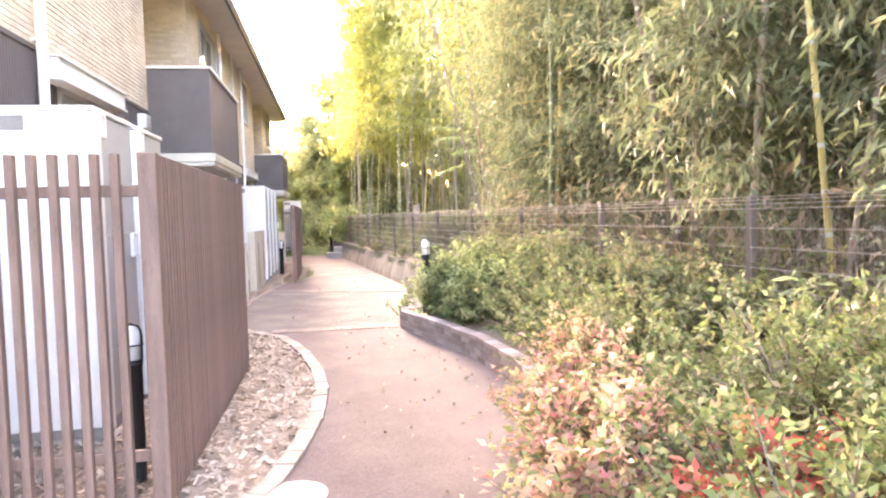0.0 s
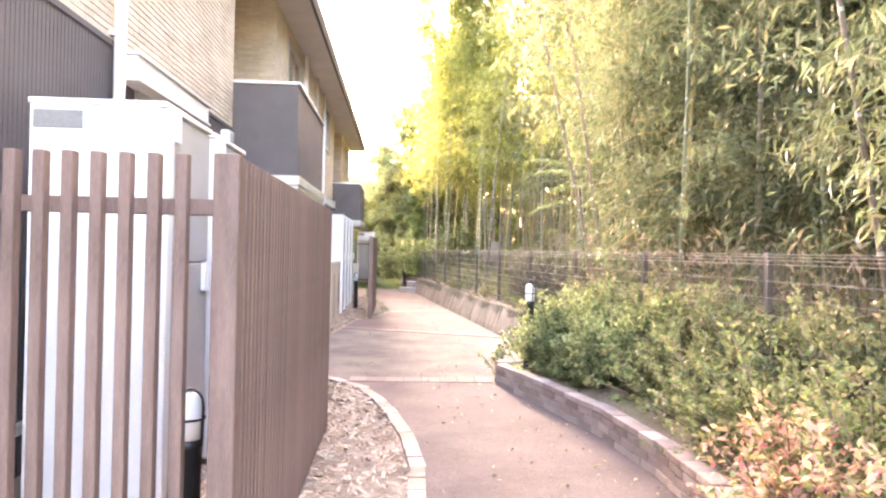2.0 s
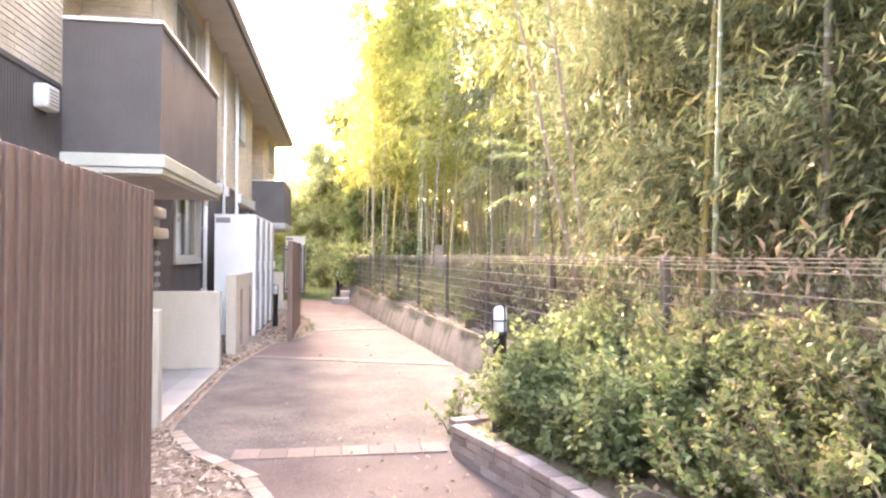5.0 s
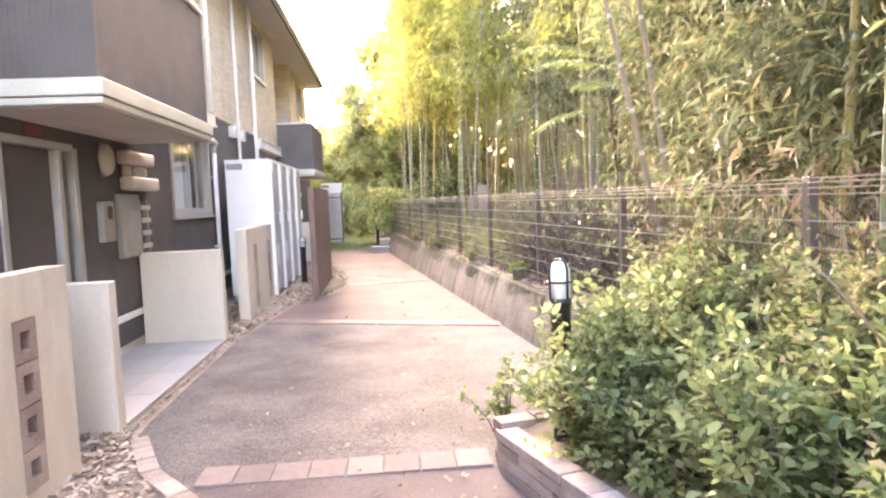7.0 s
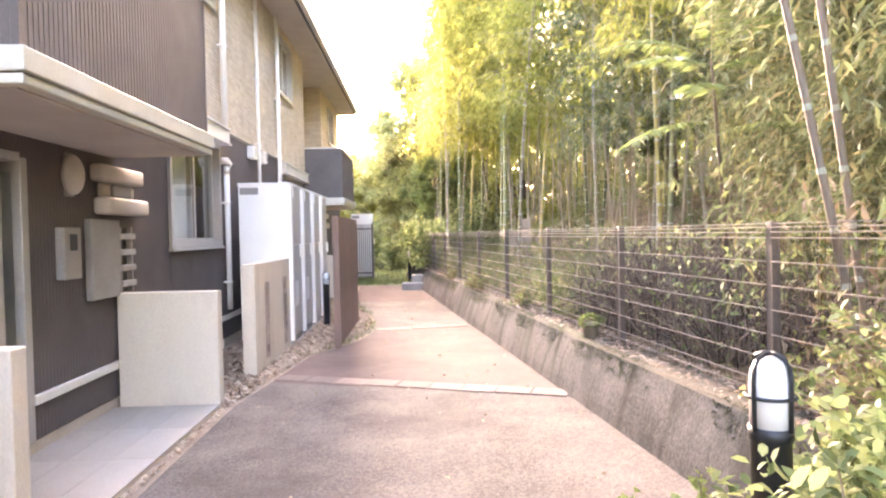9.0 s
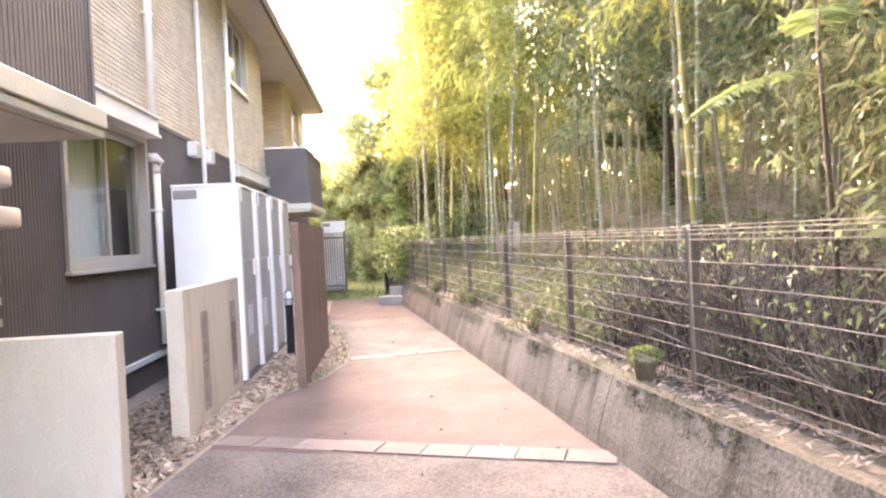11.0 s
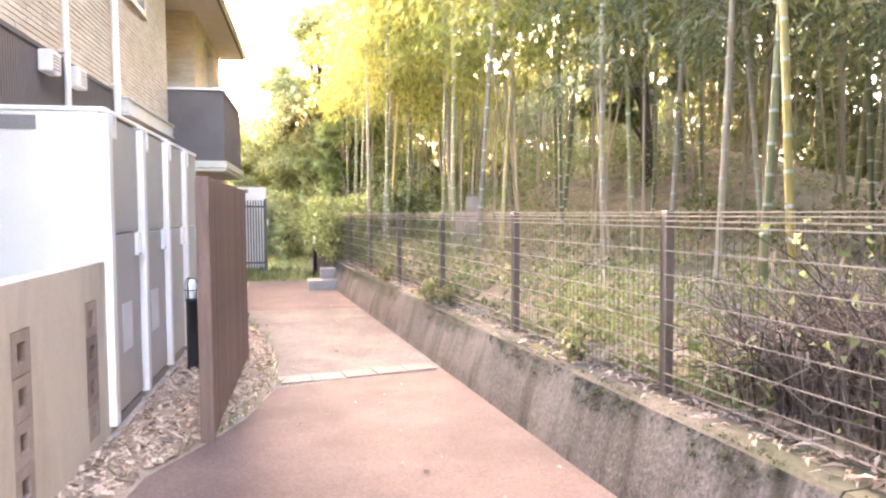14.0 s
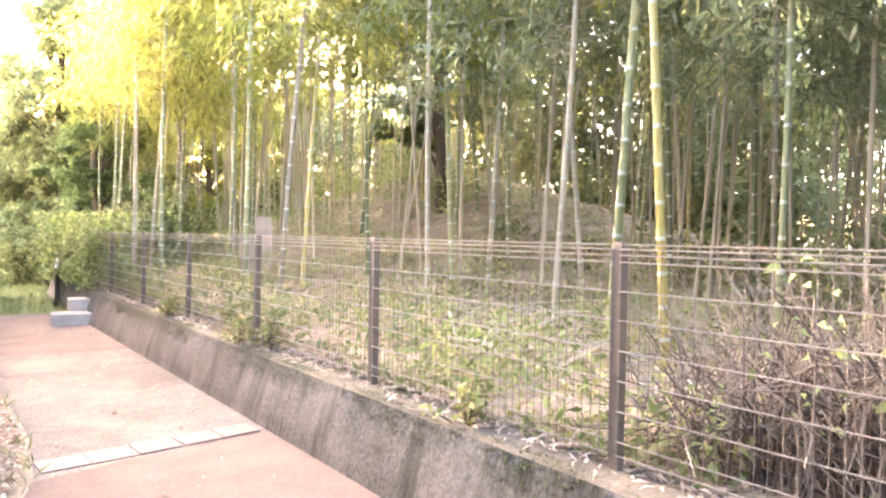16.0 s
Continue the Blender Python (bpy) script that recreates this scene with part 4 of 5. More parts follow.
rng = np.random.default_rng(5)
spots = []


def free(x, y, gap):
    return all((x - a) ** 2 + (y - b) ** 2 > gap * gap for a, b in spots)


def plant(kind, x, y, turn=None):
    spots.append((x, y))
    m = pose(x, y, bank_z(x, y), rng.uniform(-3, 3), rng.uniform(-3, 3), rng.uniform(0, 360) if turn is None else turn)
    if kind.get("placed"):
        copy_thing(kind["ob"], m)
    else:
        kind["ob"].matrix_basis = m
        kind["placed"] = True


near_high = [bamboo(140 + k, 9.0 + 0.5 * k, 0.03 + 0.004 * (k % 3), 2.3 + 0.4 * (k % 3), 185, 56, 1.4, 0.16, "bamboo_leaf", ("culm_green", "culm_dry", "culm_green", "culm_dry")[k], 1.0, 0.04,
                   "tall bamboo with grey-green drooping leaf sprays") for k in range(4)]
near_high = [{"ob": o} for o in near_high]
leafy = [{"ob": o} for o in leafy]
high = [{"ob": o} for o in high]
# the culms that stand out by the fence
for k, x, y in ((3, 3.5, 13.2), (2, 3.95, 14.2), (0, 4.4, 17.5), (4, 4.75, 17.2), (1, 2.4, 18.6), (2, 2.3, 19.9), (0, 2.2, 24.6), (1, 1.5, 23.4), (3, 1.9, 25.4), (2, 1.25, 26.6), (4, 2.5, 27.2), (0, 1.1, 28.8), (1, 1.8, 30.4), (4, 2.9, 22.8), (2, 0.95, 24.6), (4, 1.1, 22.4), (0, 1.35, 21.2)):
    plant(high[k], x, y)
for k, x, y in ((0, 3.1, 8.1), (3, 3.3, 9.0), (1, 3.5, 9.8)):
    plant(leafy[k], x, y)
tries = 0
while len(spots) < 77 and tries < 4000:
    tries += 1
    y = rng.uniform(-3.5, 10.5)
    x = fence_x(y) + (0.4 if y < 5 else 0.6 if y < 7 else 1.5) + 4.4 * rng.random() ** 1.3
    if free(x, y, 0.62):
        plant(leafy[rng.integers(0, 5)], x, y)
while len(spots) < 176 and tries < 12000:
    tries += 1
    y = rng.uniform(8.6, 36)
    x = fence_x(y) + (2.3 if y < 15 else 1.0) + 14 * rng.random() ** 1.15
    if free(x, y, 0.8):
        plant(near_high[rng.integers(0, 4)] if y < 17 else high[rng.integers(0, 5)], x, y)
while len(spots) < 192 and tries < 16000:
    tries += 1
    y = rng.uniform(-4, 11)
    x = fence_x(y) + 5.0 + 5.5 * rng.random()
    if free(x, y, 0.9):
        plant((leafy if rng.random() < 0.5 else near_high)[rng.integers(0, 4)], x, y)

# bare culms that lean in front of the leaves
bare = [{"ob": bamboo(90 + k, 7.5, 0.021, 2.9, 40, 40, 1.1, 0.155, "bamboo_leaf", ("culm_yellow", "culm_old", "culm_green")[k], 0.4, 0.0, "bare leaning bamboo culm behind the fence")} for k in range(3)]
for k, x, y, ax, ay in ((0, 3.2, 1.75, 2, -7), (1, 3.04, 3.2, -2, -9), (1, 3.05, 1.6, -4, 14), (1, 2.45, 7.6, 2, -13), (1, 2.6, 7.8, 2, -9), (2, 2.76, 6.05, 1, 1)):
    m = pose(x, y, bank_z(x, y), ax, ay, 0)
    if bare[k].get("placed"):
        copy_thing(bare[k]["ob"], m)
    else:
        bare[k]["ob"].matrix_basis, bare[k]["placed"] = m, True

# thin poles deeper in the grove, and the woods behind them
bm = bmesh.new()
for _ in range(340):
    y = rng.uniform(8, 44)
    x = fence_x(y) + rng.uniform(3.2, 20)
    z = bank_z(x, y)
    h, a, b = rng.uniform(5, 9), rng.normal() * 0.5, rng.normal() * 0.5
    tube(bm, [(x, y, z - 0.1), (x + a * 0.4, y + b * 0.4, z + h * 0.5), (x + a * 1.2, y + b * 1.2, z + h)], [0.025, 0.021, 0.008], 5, False)
tagged(part("far_culms", bm, M["culm_dry"]), "thin pale bamboo culms deep in the grove", "bamboo", kind="stuff")


def leaf_mass(name, label, category, centres, radii, per, size, leaf, seed, aspect=0.45, kind="stuff", parent=None):
    """Clumps of leaves on the outsides of many small mounds."""
    g = np.random.default_rng(seed)
    out = []
    for c, r in zip(centres, radii):
        v = unit(g.normal(size=(per, 3)))
        p = np.asarray(c) + v * np.asarray(r) * (0.55 + 0.5 * g.random((per, 1)))
        s = size * g.uniform(0.6, 1.25, per)
        out.append(leaves(g, p, v * 0.7 + g.normal(size=(per, 3)) * 0.6 + np.array([0, 0, -0.15]), s, s * aspect))
    return tagged(quads(name, np.concatenate(out), M[leaf], parent), label, category, "", kind)


g = np.random.default_rng(9)
cs, rs = [], []
for _ in range(240):
    y = g.uniform(-12, 60)
    x = 15 + g.uniform(0, 12) + (0 if y < 40 else -12 * g.random())
    cs.append((x, y, g.uniform(0.8, 11.0)))
    rs.append(np.array([1.0, 1.0, 0.8]) * g.uniform(0.9, 2.0))
for _ in range(120):
    cs.append((g.uniform(3.0, 22), g.uniform(40, 52), g.uniform(1, 9)))
    rs.append(np.array([1.0, 1.0, 0.8]) * g.uniform(0.9, 1.9))
for _ in range(125):
    x, y = g.uniform(12, 23), g.uniform(2, 38)
    cs.append((x, y, bank_z(x, y) + g.uniform(0.4, 5.4)))
    rs.append(np.array([1.0, 1.0, 0.8]) * g.uniform(0.9, 1.7))
for _ in range(110):
    cs.append((g.uniform(-7, 5), g.uniform(39, 50), g.uniform(0.4, 5.6)))
    rs.append(np.array([1.0, 1.0, 0.8]) * g.uniform(0.8, 1.5))
for _ in range(80):
    x, y = g.uniform(13, 24), g.uniform(8, 26)
    cs.append((x, y, bank_z(x, y) + g.uniform(0.3, 7.0)))
    rs.append(np.array([1.0, 1.0, 0.8]) * g.uniform(1.0, 1.9))
keep = [k for k, c in enumerate(cs) if not (c[0] > 11 and 15.5 < c[1] < 20.5 and c[2] > 2.6)]
cs, rs = [cs[k] for k in keep], [rs[k] for k in keep]
leaf_mass("far_woods", "green woods behind the bamboo grove, leaves lightened for haze", "woods", cs, rs, 330, 0.36, "tree_leaf", 11)
cs, rs = [], []
for _ in range(70):
    y = g.uniform(13, 36)
    cs.append((fence_x(y) + g.uniform(5, 15), y, 0))
    cs[-1] = (cs[-1][0], y, bank_z(cs[-1][0], y) + g.uniform(0.1, 0.9))
    rs.append(np.array([1.0, 1.0, 0.7]) * g.uniform(0.3, 0.8))
leaf_mass("undergrowth", "low green undergrowth on the grove floor", "undergrowth", cs, rs, 170, 0.11, "weed_leaf", 12)


# ---- trees and shrubs ----
def tree(loc, height, spread, low, clumps, per, size, leaf, seed, label):
    g = np.random.default_rng(seed)
    t = thing("tree", loc, label, "tree", "trees at the path's end")
    bm = bmesh.new()
    tube(bm, [(0, 0, -0.2), (0.05, 0.02, height * 0.3), (-0.08, 0.05, height * 0.6), (0.0, 0.1, height * 0.9)], [0.16, 0.13, 0.09, 0.03], 8)
    part("trunk", bm, M["bark"], t, "", True)
    cs, rs = [], []
    for k in range(clumps):
        a, q = g.uniform(0, 2 * math.pi), g.random() ** 0.5 * g.uniform(0.75, 1.2)
        z = g.uniform(low, height)
        w = spread * math.sin(math.pi * min(0.95, max(0.12, (z - low) / (height - low) * 0.85 + 0.12))) ** 0.7
        c = (w * q * math.cos(a), w * q * math.sin(a), z)
        cs.append(c), rs.append(np.array([1, 1, 0.65]) * g.uniform(0.2, 0.62) * spread * 0.42)
        if k % 3 == 0:
            bm = bmesh.new()
            tube(bm, [(0, 0.05, z * 0.7), (c[0] * 0.5, c[1] * 0.5, z * 0.9), c], [0.05, 0.03, 0.012], 5)
            part("limb", bm, M["bark"], t, "", True)
    ob = leaf_mass("crown", "", "", cs, rs, per, size, leaf, seed, 0.5, "", t)
    return t


tree((0.4, 34.0, 0), 8.9, 2.3, 1.6, 190, 190, 0.14, "haze_leaf", 31, "green broadleaf tree behind the path's end, leaves paled for haze")
tree((2.0, 37.0, 0.4), 8.4, 3.0, 1.6, 170, 190, 0.15, "haze_leaf", 32, "tall green broadleaf tree, leaves paled for haze")
tree((-1.2, 37.5, 0), 5.2, 1.9, 0.5, 46, 330, 0.12, "sunlit_canopy_leaf", 37, "pale yellow-green tree, evening glow put into its leaf colour")
tree((-2.6, 40.0, 0), 5.4, 2.2, 1.0, 56, 380, 0.12, "sunlit_canopy_leaf", 33, "pale yellow-green tree, evening glow put into its leaf colour")
tree((-5.5, 44.0, 0), 6.2, 2.6, 1.0, 56, 380, 0.13, "sunlit_canopy_leaf", 34, "pale yellow-green tree, evening glow put into its leaf colour")
tree((1.1, 30.0, 0.3), 4.9, 1.5, 1.4, 46, 300, 0.13, "frond_leaf", 35, "light green drooping young tree")
tree((-1.0, 34.5, 0), 6.8, 1.7, 0.4, 90, 230, 0.13, "haze_leaf", 38, "green tree at the end of the path, leaves paled for haze")
tree((-3.4, 36.0, 0), 4.8, 1.9, 0.4, 60, 360, 0.12, "sunlit_canopy_leaf", 39, "pale yellow-green tree, evening glow put into its leaf colour")
tree((5.5, 37.0, 0.8), 6.6, 2.1, 0.8, 70, 380, 0.12, "sunlit_canopy_leaf", 41, "broadleaf tree deep in the grove, leaves coloured sunlit yellow-green")
tree((8.4, 42.0, 0.6), 7.0, 2.6, 0.8, 70, 380, 0.13, "sunlit_canopy_leaf", 43, "broadleaf tree deep in the grove, leaves coloured sunlit yellow-green")
tree((7.2, 22.5, 0.9), 6.4, 1.7, 2.4, 42, 280, 0.12, "broad_leaf", 36, "fresh green evergreen tree among the bamboo")


def shrub(name, seed, rx, h, n, size, aspect, leaf, label, category, stems=9, group="shrubs in the bed"):
    g = np.random.default_rng(seed)
    s = thing(name, (0, 0, 0), label, category, group)
    m = max(12, n // 34)
    per = n // m
    v = unit(g.normal(size=(m, 3)) * np.array([1, 1, 0.8]) + np.array([0, 0, 0.4]))
    q = g.uniform(0.5, 1.12, (m, 1)) * (0.85 + 0.25 * np.sin(v[:, :1] * 5 + seed)) * np.where(g.random((m, 1)) < 0.12, 1.25, 1.0)
    tip = v * q * np.array([rx, rx, h * 0.62]) + np.array([0, 0, h * 0.42])
    tip[:, 2] = np.maximum(tip[:, 2], 0.05)
    base = tip * np.array([0.2, 0.2, 0.0]) + np.array([0, 0, -0.05])

    def along(u, k):
        w = tip[k] - base[k]
        return base[k] + w * np.stack([u ** 1.35, u ** 1.35, u ** 0.8], -1)
    bm = bmesh.new()
    for k in range(min(m, stems * 3)):
        tube(bm, [tuple(along(np.array(u), k)) for u in (0.0, 0.4, 0.75, 1.0)], [0.008, 0.006, 0.004, 0.002], 3, False)
    tagged(part("branchwork", bm, M["twig"], s), kind="stuff")
    k = np.repeat(np.arange(m), per)
    u = 1.0 - 0.75 * g.random(m * per) ** 1.6
    c = along(u, k) + g.normal(size=(m * per, 3)) * size * 0.4
    side = g.normal(size=(m * per, 3)) * np.array([1, 1, 0.6])
    way = unit(side) + 0.5 * v[k] * u[:, None] + np.array([0, 0, 0.25])
    sz = size * g.uniform(0.55, 1.25, m * per)
    oval = leaf == "broad_leaf"
    quads("foliage", leaves(g, c, way, sz, sz * aspect * (1.0 if oval else 1.25), 0.2, oval), M[leaf], s, 6 if oval else 4)
    return {"ob": s}


def put(kind, x, y, z=None, turn=0.0):
    m = pose(x, y, bank_z(x, y) - 0.01 if z is None else z, 0, 0, turn)
    if kind.get("placed"):
        return copy_thing(kind["ob"], m)
    kind["ob"].matrix_basis, kind["placed"] = m, True
    return kind["ob"]


azalea = [shrub("azalea_shrub", 50 + k, 0.5 + 0.06 * k, 0.52 + 0.07 * k, 3800, 0.042, 0.42, "azalea_leaf", "low dense green azalea shrub in the planted bed", "shrub", 14) for k in range(4)]
camellia = [shrub("broadleaf_shrub", 60 + k, 0.40 + 0.05 * k, 0.58 + 0.1 * k, 4600, 0.053, 0.5, "broad_leaf", "loose bright green broadleaf shrub spilling over the brick edge", "shrub", 16) for k in range(3)]
nandina = [shrub("nandina_shrub", 70 + k, 0.36 + 0.05 * k, 0.5 + 0.05 * k, 2300, 0.05, 0.42, "nandina_leaf", "nandina shrub with yellow, green and pink leaves", "shrub", 12) for k in range(3)]
red = [shrub("nandina_shrub", 80 + k, 0.32, 0.46, 1900, 0.053, 0.42, "nandina_red", "nandina shrub with bright red autumn leaves", "shrub", 12) for k in range(2)]
g = np.random.default_rng(15)
for y in np.arange(-1.6, 5.3, 0.62):
    a, b = planter_edge(float(y)) + 0.55, fence_x(float(y)) + 0.05
    n = max(2, int((b - a) / 0.55) + 1)
    for i in range(n):
        xx, yy = a + (b - a) * i / (n - 1) + g.uniform(-0.12, 0.12), float(y) + g.uniform(-0.15, 0.15)
        put(azalea[g.integers(0, 4)], xx, yy, bank_z(xx, yy) - g.uniform(0.0, 0.14), g.uniform(0, 360))
for x, y in ((1.42, 6.12), (1.68, 6.2), (2.05, 6.4), (1.45, 5.75), (2.4, 6.2), (1.85, 5.6), (2.3, 5.6), (2.5, 5.1), (2.4, 6.8), (1.7, 5.1), (2.1, 5.1)):
    put(camellia[int(g.integers(0, 3))], x, y, bank_z(x, y) - g.uniform(0.0, 0.16), g.uniform(0, 360))
for x, y in ((1.72, 2.35), (1.6, 2.0), (1.42, 1.75), (1.2, 1.2), (1.5, 1.3), (1.05, 0.75), (1.35, 0.7), (1.0, 0.3)):
    put(nandina[g.integers(0, 3)], x, y, None, g.uniform(0, 360))
for k, (x, y) in enumerate(((1.45, 0.0), (1.72, 0.12))):
    put(red[k], x, y, bank_z(x, y) - 0.14, g.uniform(0, 360))

for kind in azalea + camellia + nandina:
    if not kind.get("placed"):
        put(kind, 2.35, 5.9)

thicket = [shrub("thicket_shrub", 110 + k, 0.46, 0.7 + 0.08 * k, 3000, 0.055, 0.32, "thicket_leaf", "wild olive-brown undergrowth along the mesh fence", "shrub", 14) for k in range(3)]
for k, y in enumerate(np.arange(2.3, 7.3, 0.42)):
    x = fence_x(float(y)) - 0.2 + g.uniform(-0.12, 0.2)
    put(thicket[k % 3], x, float(y), bank_z(x, float(y)) - g.uniform(0.0, 0.12), g.uniform(0, 360))

# shrubs at the end of the path
endbush = [shrub("evergreen_shrub", 90 + k, 1.0, 1.7 + 0.4 * k, 4200, 0.12, 0.5, "broad_leaf", "large dark green evergreen shrub at the end of the path", "shrub", 16, "shrubs at the path's end") for k in range(2)]
for k, (x, y) in enumerate(((-0.6, 30.5), (0.5, 29.2), (1.6, 27.0), (-1.7, 31.5), (1.2, 25.6), (2.3, 25.5), (-3.0, 32.5), (0.2, 32.0), (-4.2, 33.5), (0.9, 30.6))):
    put(endbush[k % 2], x, y, 0.0 if x < 0.8 else 0.4, 50 * k)

# ---- dry brush behind the fence, litter, small plants ----
g = np.random.default_rng(21)
bm = bmesh.new()


def stick(x, y, z, length, r, tilt=0.8):
    d = unit(np.array([g.normal(), g.normal(), (g.normal() * tilt + 0.35) if tilt else 0.05]))
    bend = g.normal(size=3) * length * 0.12
    p = np.array([x, y, z])
    tube(bm, [tuple(p), tuple(p + d * length * 0.5 + bend), tuple(p + d * length)], [r, r * 0.8, r * 0.4], 4, False)


for _ in range(3000):
    y = g.uniform(9.2, 12.2)
    x = fence_x(y) + 0.35 + 1.5 * g.random() ** 1.4
    top = 0.62 * math.exp(-((y - 10.9) / 1.0) ** 2) + 0.08
    stick(x, y, bank_z(x, y) + g.random() * top, g.uniform(0.25, 0.75), g.uniform(0.002, 0.0055), 1.1)
for _ in range(800):
    y = g.uniform(9.0, 11.9)
    x = fence_x(y) + 0.22 + 0.9 * g.random()
    z, lean = bank_z(x, y), g.normal(size=2) * 0.06
    h = (0.42 + 0.28 * g.random()) * (0.55 + 0.45 * math.exp(-((y - 10.6) / 1.0) ** 2))
    r = g.uniform(0.003, 0.009)
    tube(bm, [(x, y, z - 0.03), (x + lean[0], y + lean[1], z + h * 0.6), (x + lean[0] * 2.5, y + lean[1] * 2.5, z + h)], [r, r * 0.9, r * 0.5], 4, False)
for _ in range(700):
    y = g.uniform(-2.5, 9)
    x = fence_x(y) + 0.35 + 0.8 * g.random()
    stick(x, y, bank_z(x, y) + g.random() * 0.5, g.uniform(0.3, 0.6), g.uniform(0.003, 0.007), 1.0)
tagged(part("dry_brush", bm, M["twig"]), "tangle of dry brown twigs and cut branches behind the fence", "brush", kind="stuff")
bm = bmesh.new()
for _ in range(70):
    y = g.uniform(12.5, 17)
    x = fence_x(y) + 1.1 + 2.0 * g.random()
    stick(x, y, bank_z(x, y) + 0.03, g.uniform(0.5, 1.4), g.uniform(0.008, 0.02), 0.0)
tagged(part("fallen_culm", bm, M["culm_dry"]), "pale fallen bamboo culms lying on the grove floor", "fallen bamboo", kind="stuff")


def scatter(name, label, n, area, size, aspect, leaf, lift=0.006, flat=0.15, seed=1, category="leaf litter"):
    q = np.random.default_rng(seed)
    pts = np.array([area(q) for _ in range(n)])
    pts[:, 2] += lift + q.random(n) * lift
    s = size * q.uniform(0.5, 1.3, n)
    a = q.uniform(0, 2 * math.pi, n)
    way = np.stack([np.cos(a), np.sin(a), q.normal(size=n) * flat], 1)
    return tagged(quads(name, leaves(q, pts, way, s, s * aspect, 0.5), M[leaf]), label, category, "", "stuff")


def on_bank(q, y0, y1, d0, d1):
    y = q.uniform(y0, y1)
    x = fence_x(y) + d0 + (d1 - d0) * q.random() ** 1.5
    return (x, y, bank_z(x, y))


def on_patch(q, y0, y1, d0, d1):
    while True:
        p = on_bank(q, y0, y1, d0, d1)
        if noise.noise((p[0] * 0.9, p[1] * 0.9, 7.0)) + 0.5 * noise.noise((p[0] * 2.7, p[1] * 2.7, 7.0)) > q.uniform(-0.25, 0.3):
            return p


def on_path(q):
    y = q.uniform(-1, 22) if q.random() < 0.6 else q.uniform(2, 8)
    u = q.random() ** 0.6
    return (left_edge(y) + (right_edge(y) - left_edge(y)) * u * 0.97, y, 0.008)


def on_mulch(q):
    while True:
        y = q.uniform(0.0, 20.0)
        x = q.uniform(-2.2, left_edge(y) - 0.06)
        if not (x < -1.36 and (7.5 < y < 10.32)) and x < left_edge(y):
            return (x, y, 0.012)


def on_cap(q):
    v = q.uniform(-3, 13)
    u = 0.12 - 0.24 * q.random() ** 1.6
    return (FX + v * FDX + u * FDY, FY + v * FDY - u * FDX, 0.497)


def on_edge(q):
    while True:
        v, s = q.uniform(-3.2, 13), q.random() ** 0.8
        if noise.noise((v * 1.3, 0.3, 5.0)) + 0.8 * noise.noise((v * 11, s * 2.3, 5.0)) > 0.45 * (1 - s) - 0.05 + q.uniform(-0.35, 0.35):
            u, z = (-0.245 + 0.055 * s, 0.33 + 0.145 * s) if q.random() < 0.75 else (-0.19 + 0.07 * q.random(), 0.494)
            return (FX + v * FDX + u * FDY, FY + v * FDY - u * FDX, z)


scatter("grove_litter", "dry straw-coloured bamboo leaves on the grove floor", 14000, lambda q: on_bank(q, 6, 34, 0.1, 11), 0.14, 0.2, "dry_leaf", 0.012, 0.3, 2)
scatter("dry_bank_leaves", "dead brown leaves and stalks hanging along the fence", 5000,
        lambda q: (lambda p: (p[0], p[1], p[2] + q.random() ** 1.3 * 1.15))(on_bank(q, -2.5, 8.2, 0.08, 1.5)), 0.13, 0.2, "dry_leaf", 0.0, 1.2, 3, "dead leaves")
scatter("grove_weeds", "low green weeds and grass behind the fence", 38000,
        lambda q: (lambda p: (p[0], p[1], p[2] + q.random() ** 2 * 0.42))(on_patch(q, 11.6, 32, 0.05, 9.0)), 0.095, 0.3, "weed_leaf", 0.0, 0.9, 4, "weeds")
scatter("bank_creeper", "green creepers climbing through the mesh fence", 1100,
        lambda q: (lambda p: (p[0], p[1], p[2] + q.random() * 1.0))(on_bank(q, 6.8, 11.5, 0.05, 1.2)), 0.06, 0.5, "broad_leaf", 0.0, 0.9, 6, "creeper")
scatter("end_creeper", "pale green creeper over the end of the fence", 4000,
        lambda q: (lambda p: (p[0] - 0.3 * q.random(), p[1], p[2] + q.random() * 1.25))(on_bank(q, 22.3, 26.5, -0.25, 0.7)), 0.10, 0.6, "frond_leaf", 0.0, 0.9, 7, "creeper")
scatter("path_litter", "scattered dry leaves on the path", 330, on_path, 0.05, 0.45, "dry_leaf", 0.004, 0.3, 8)
scatter("cap_litter", "dry leaves on top of the retaining wall", 2600, on_cap, 0.085, 0.2, "pale_litter", 0.004, 0.25, 9)
scatter("wall_moss", "dark green moss along the retaining wall's top edge", 15000, on_edge, 0.011, 0.8, "moss_leaf", 0.0, 0.8, 16, "moss")
scatter("lawn_grass", "rough green grass blades", 9000, lambda q: (q.uniform(-1.9, 0.6), q.uniform(23.6, 31), 0.0), 0.16, 0.09, "grass_blade", 0.002, 2.5, 10, "grass")
scatter("edge_grass", "tufts of grass along the path's edge", 420,
        lambda q: (lambda y: (left_edge(y) - 0.02 - 0.14 * q.random() ** 2, y, 0.0))(q.uniform(12.6, 19.5)), 0.12, 0.1, "grass_blade", 0.002, 2.0, 14, "grass")

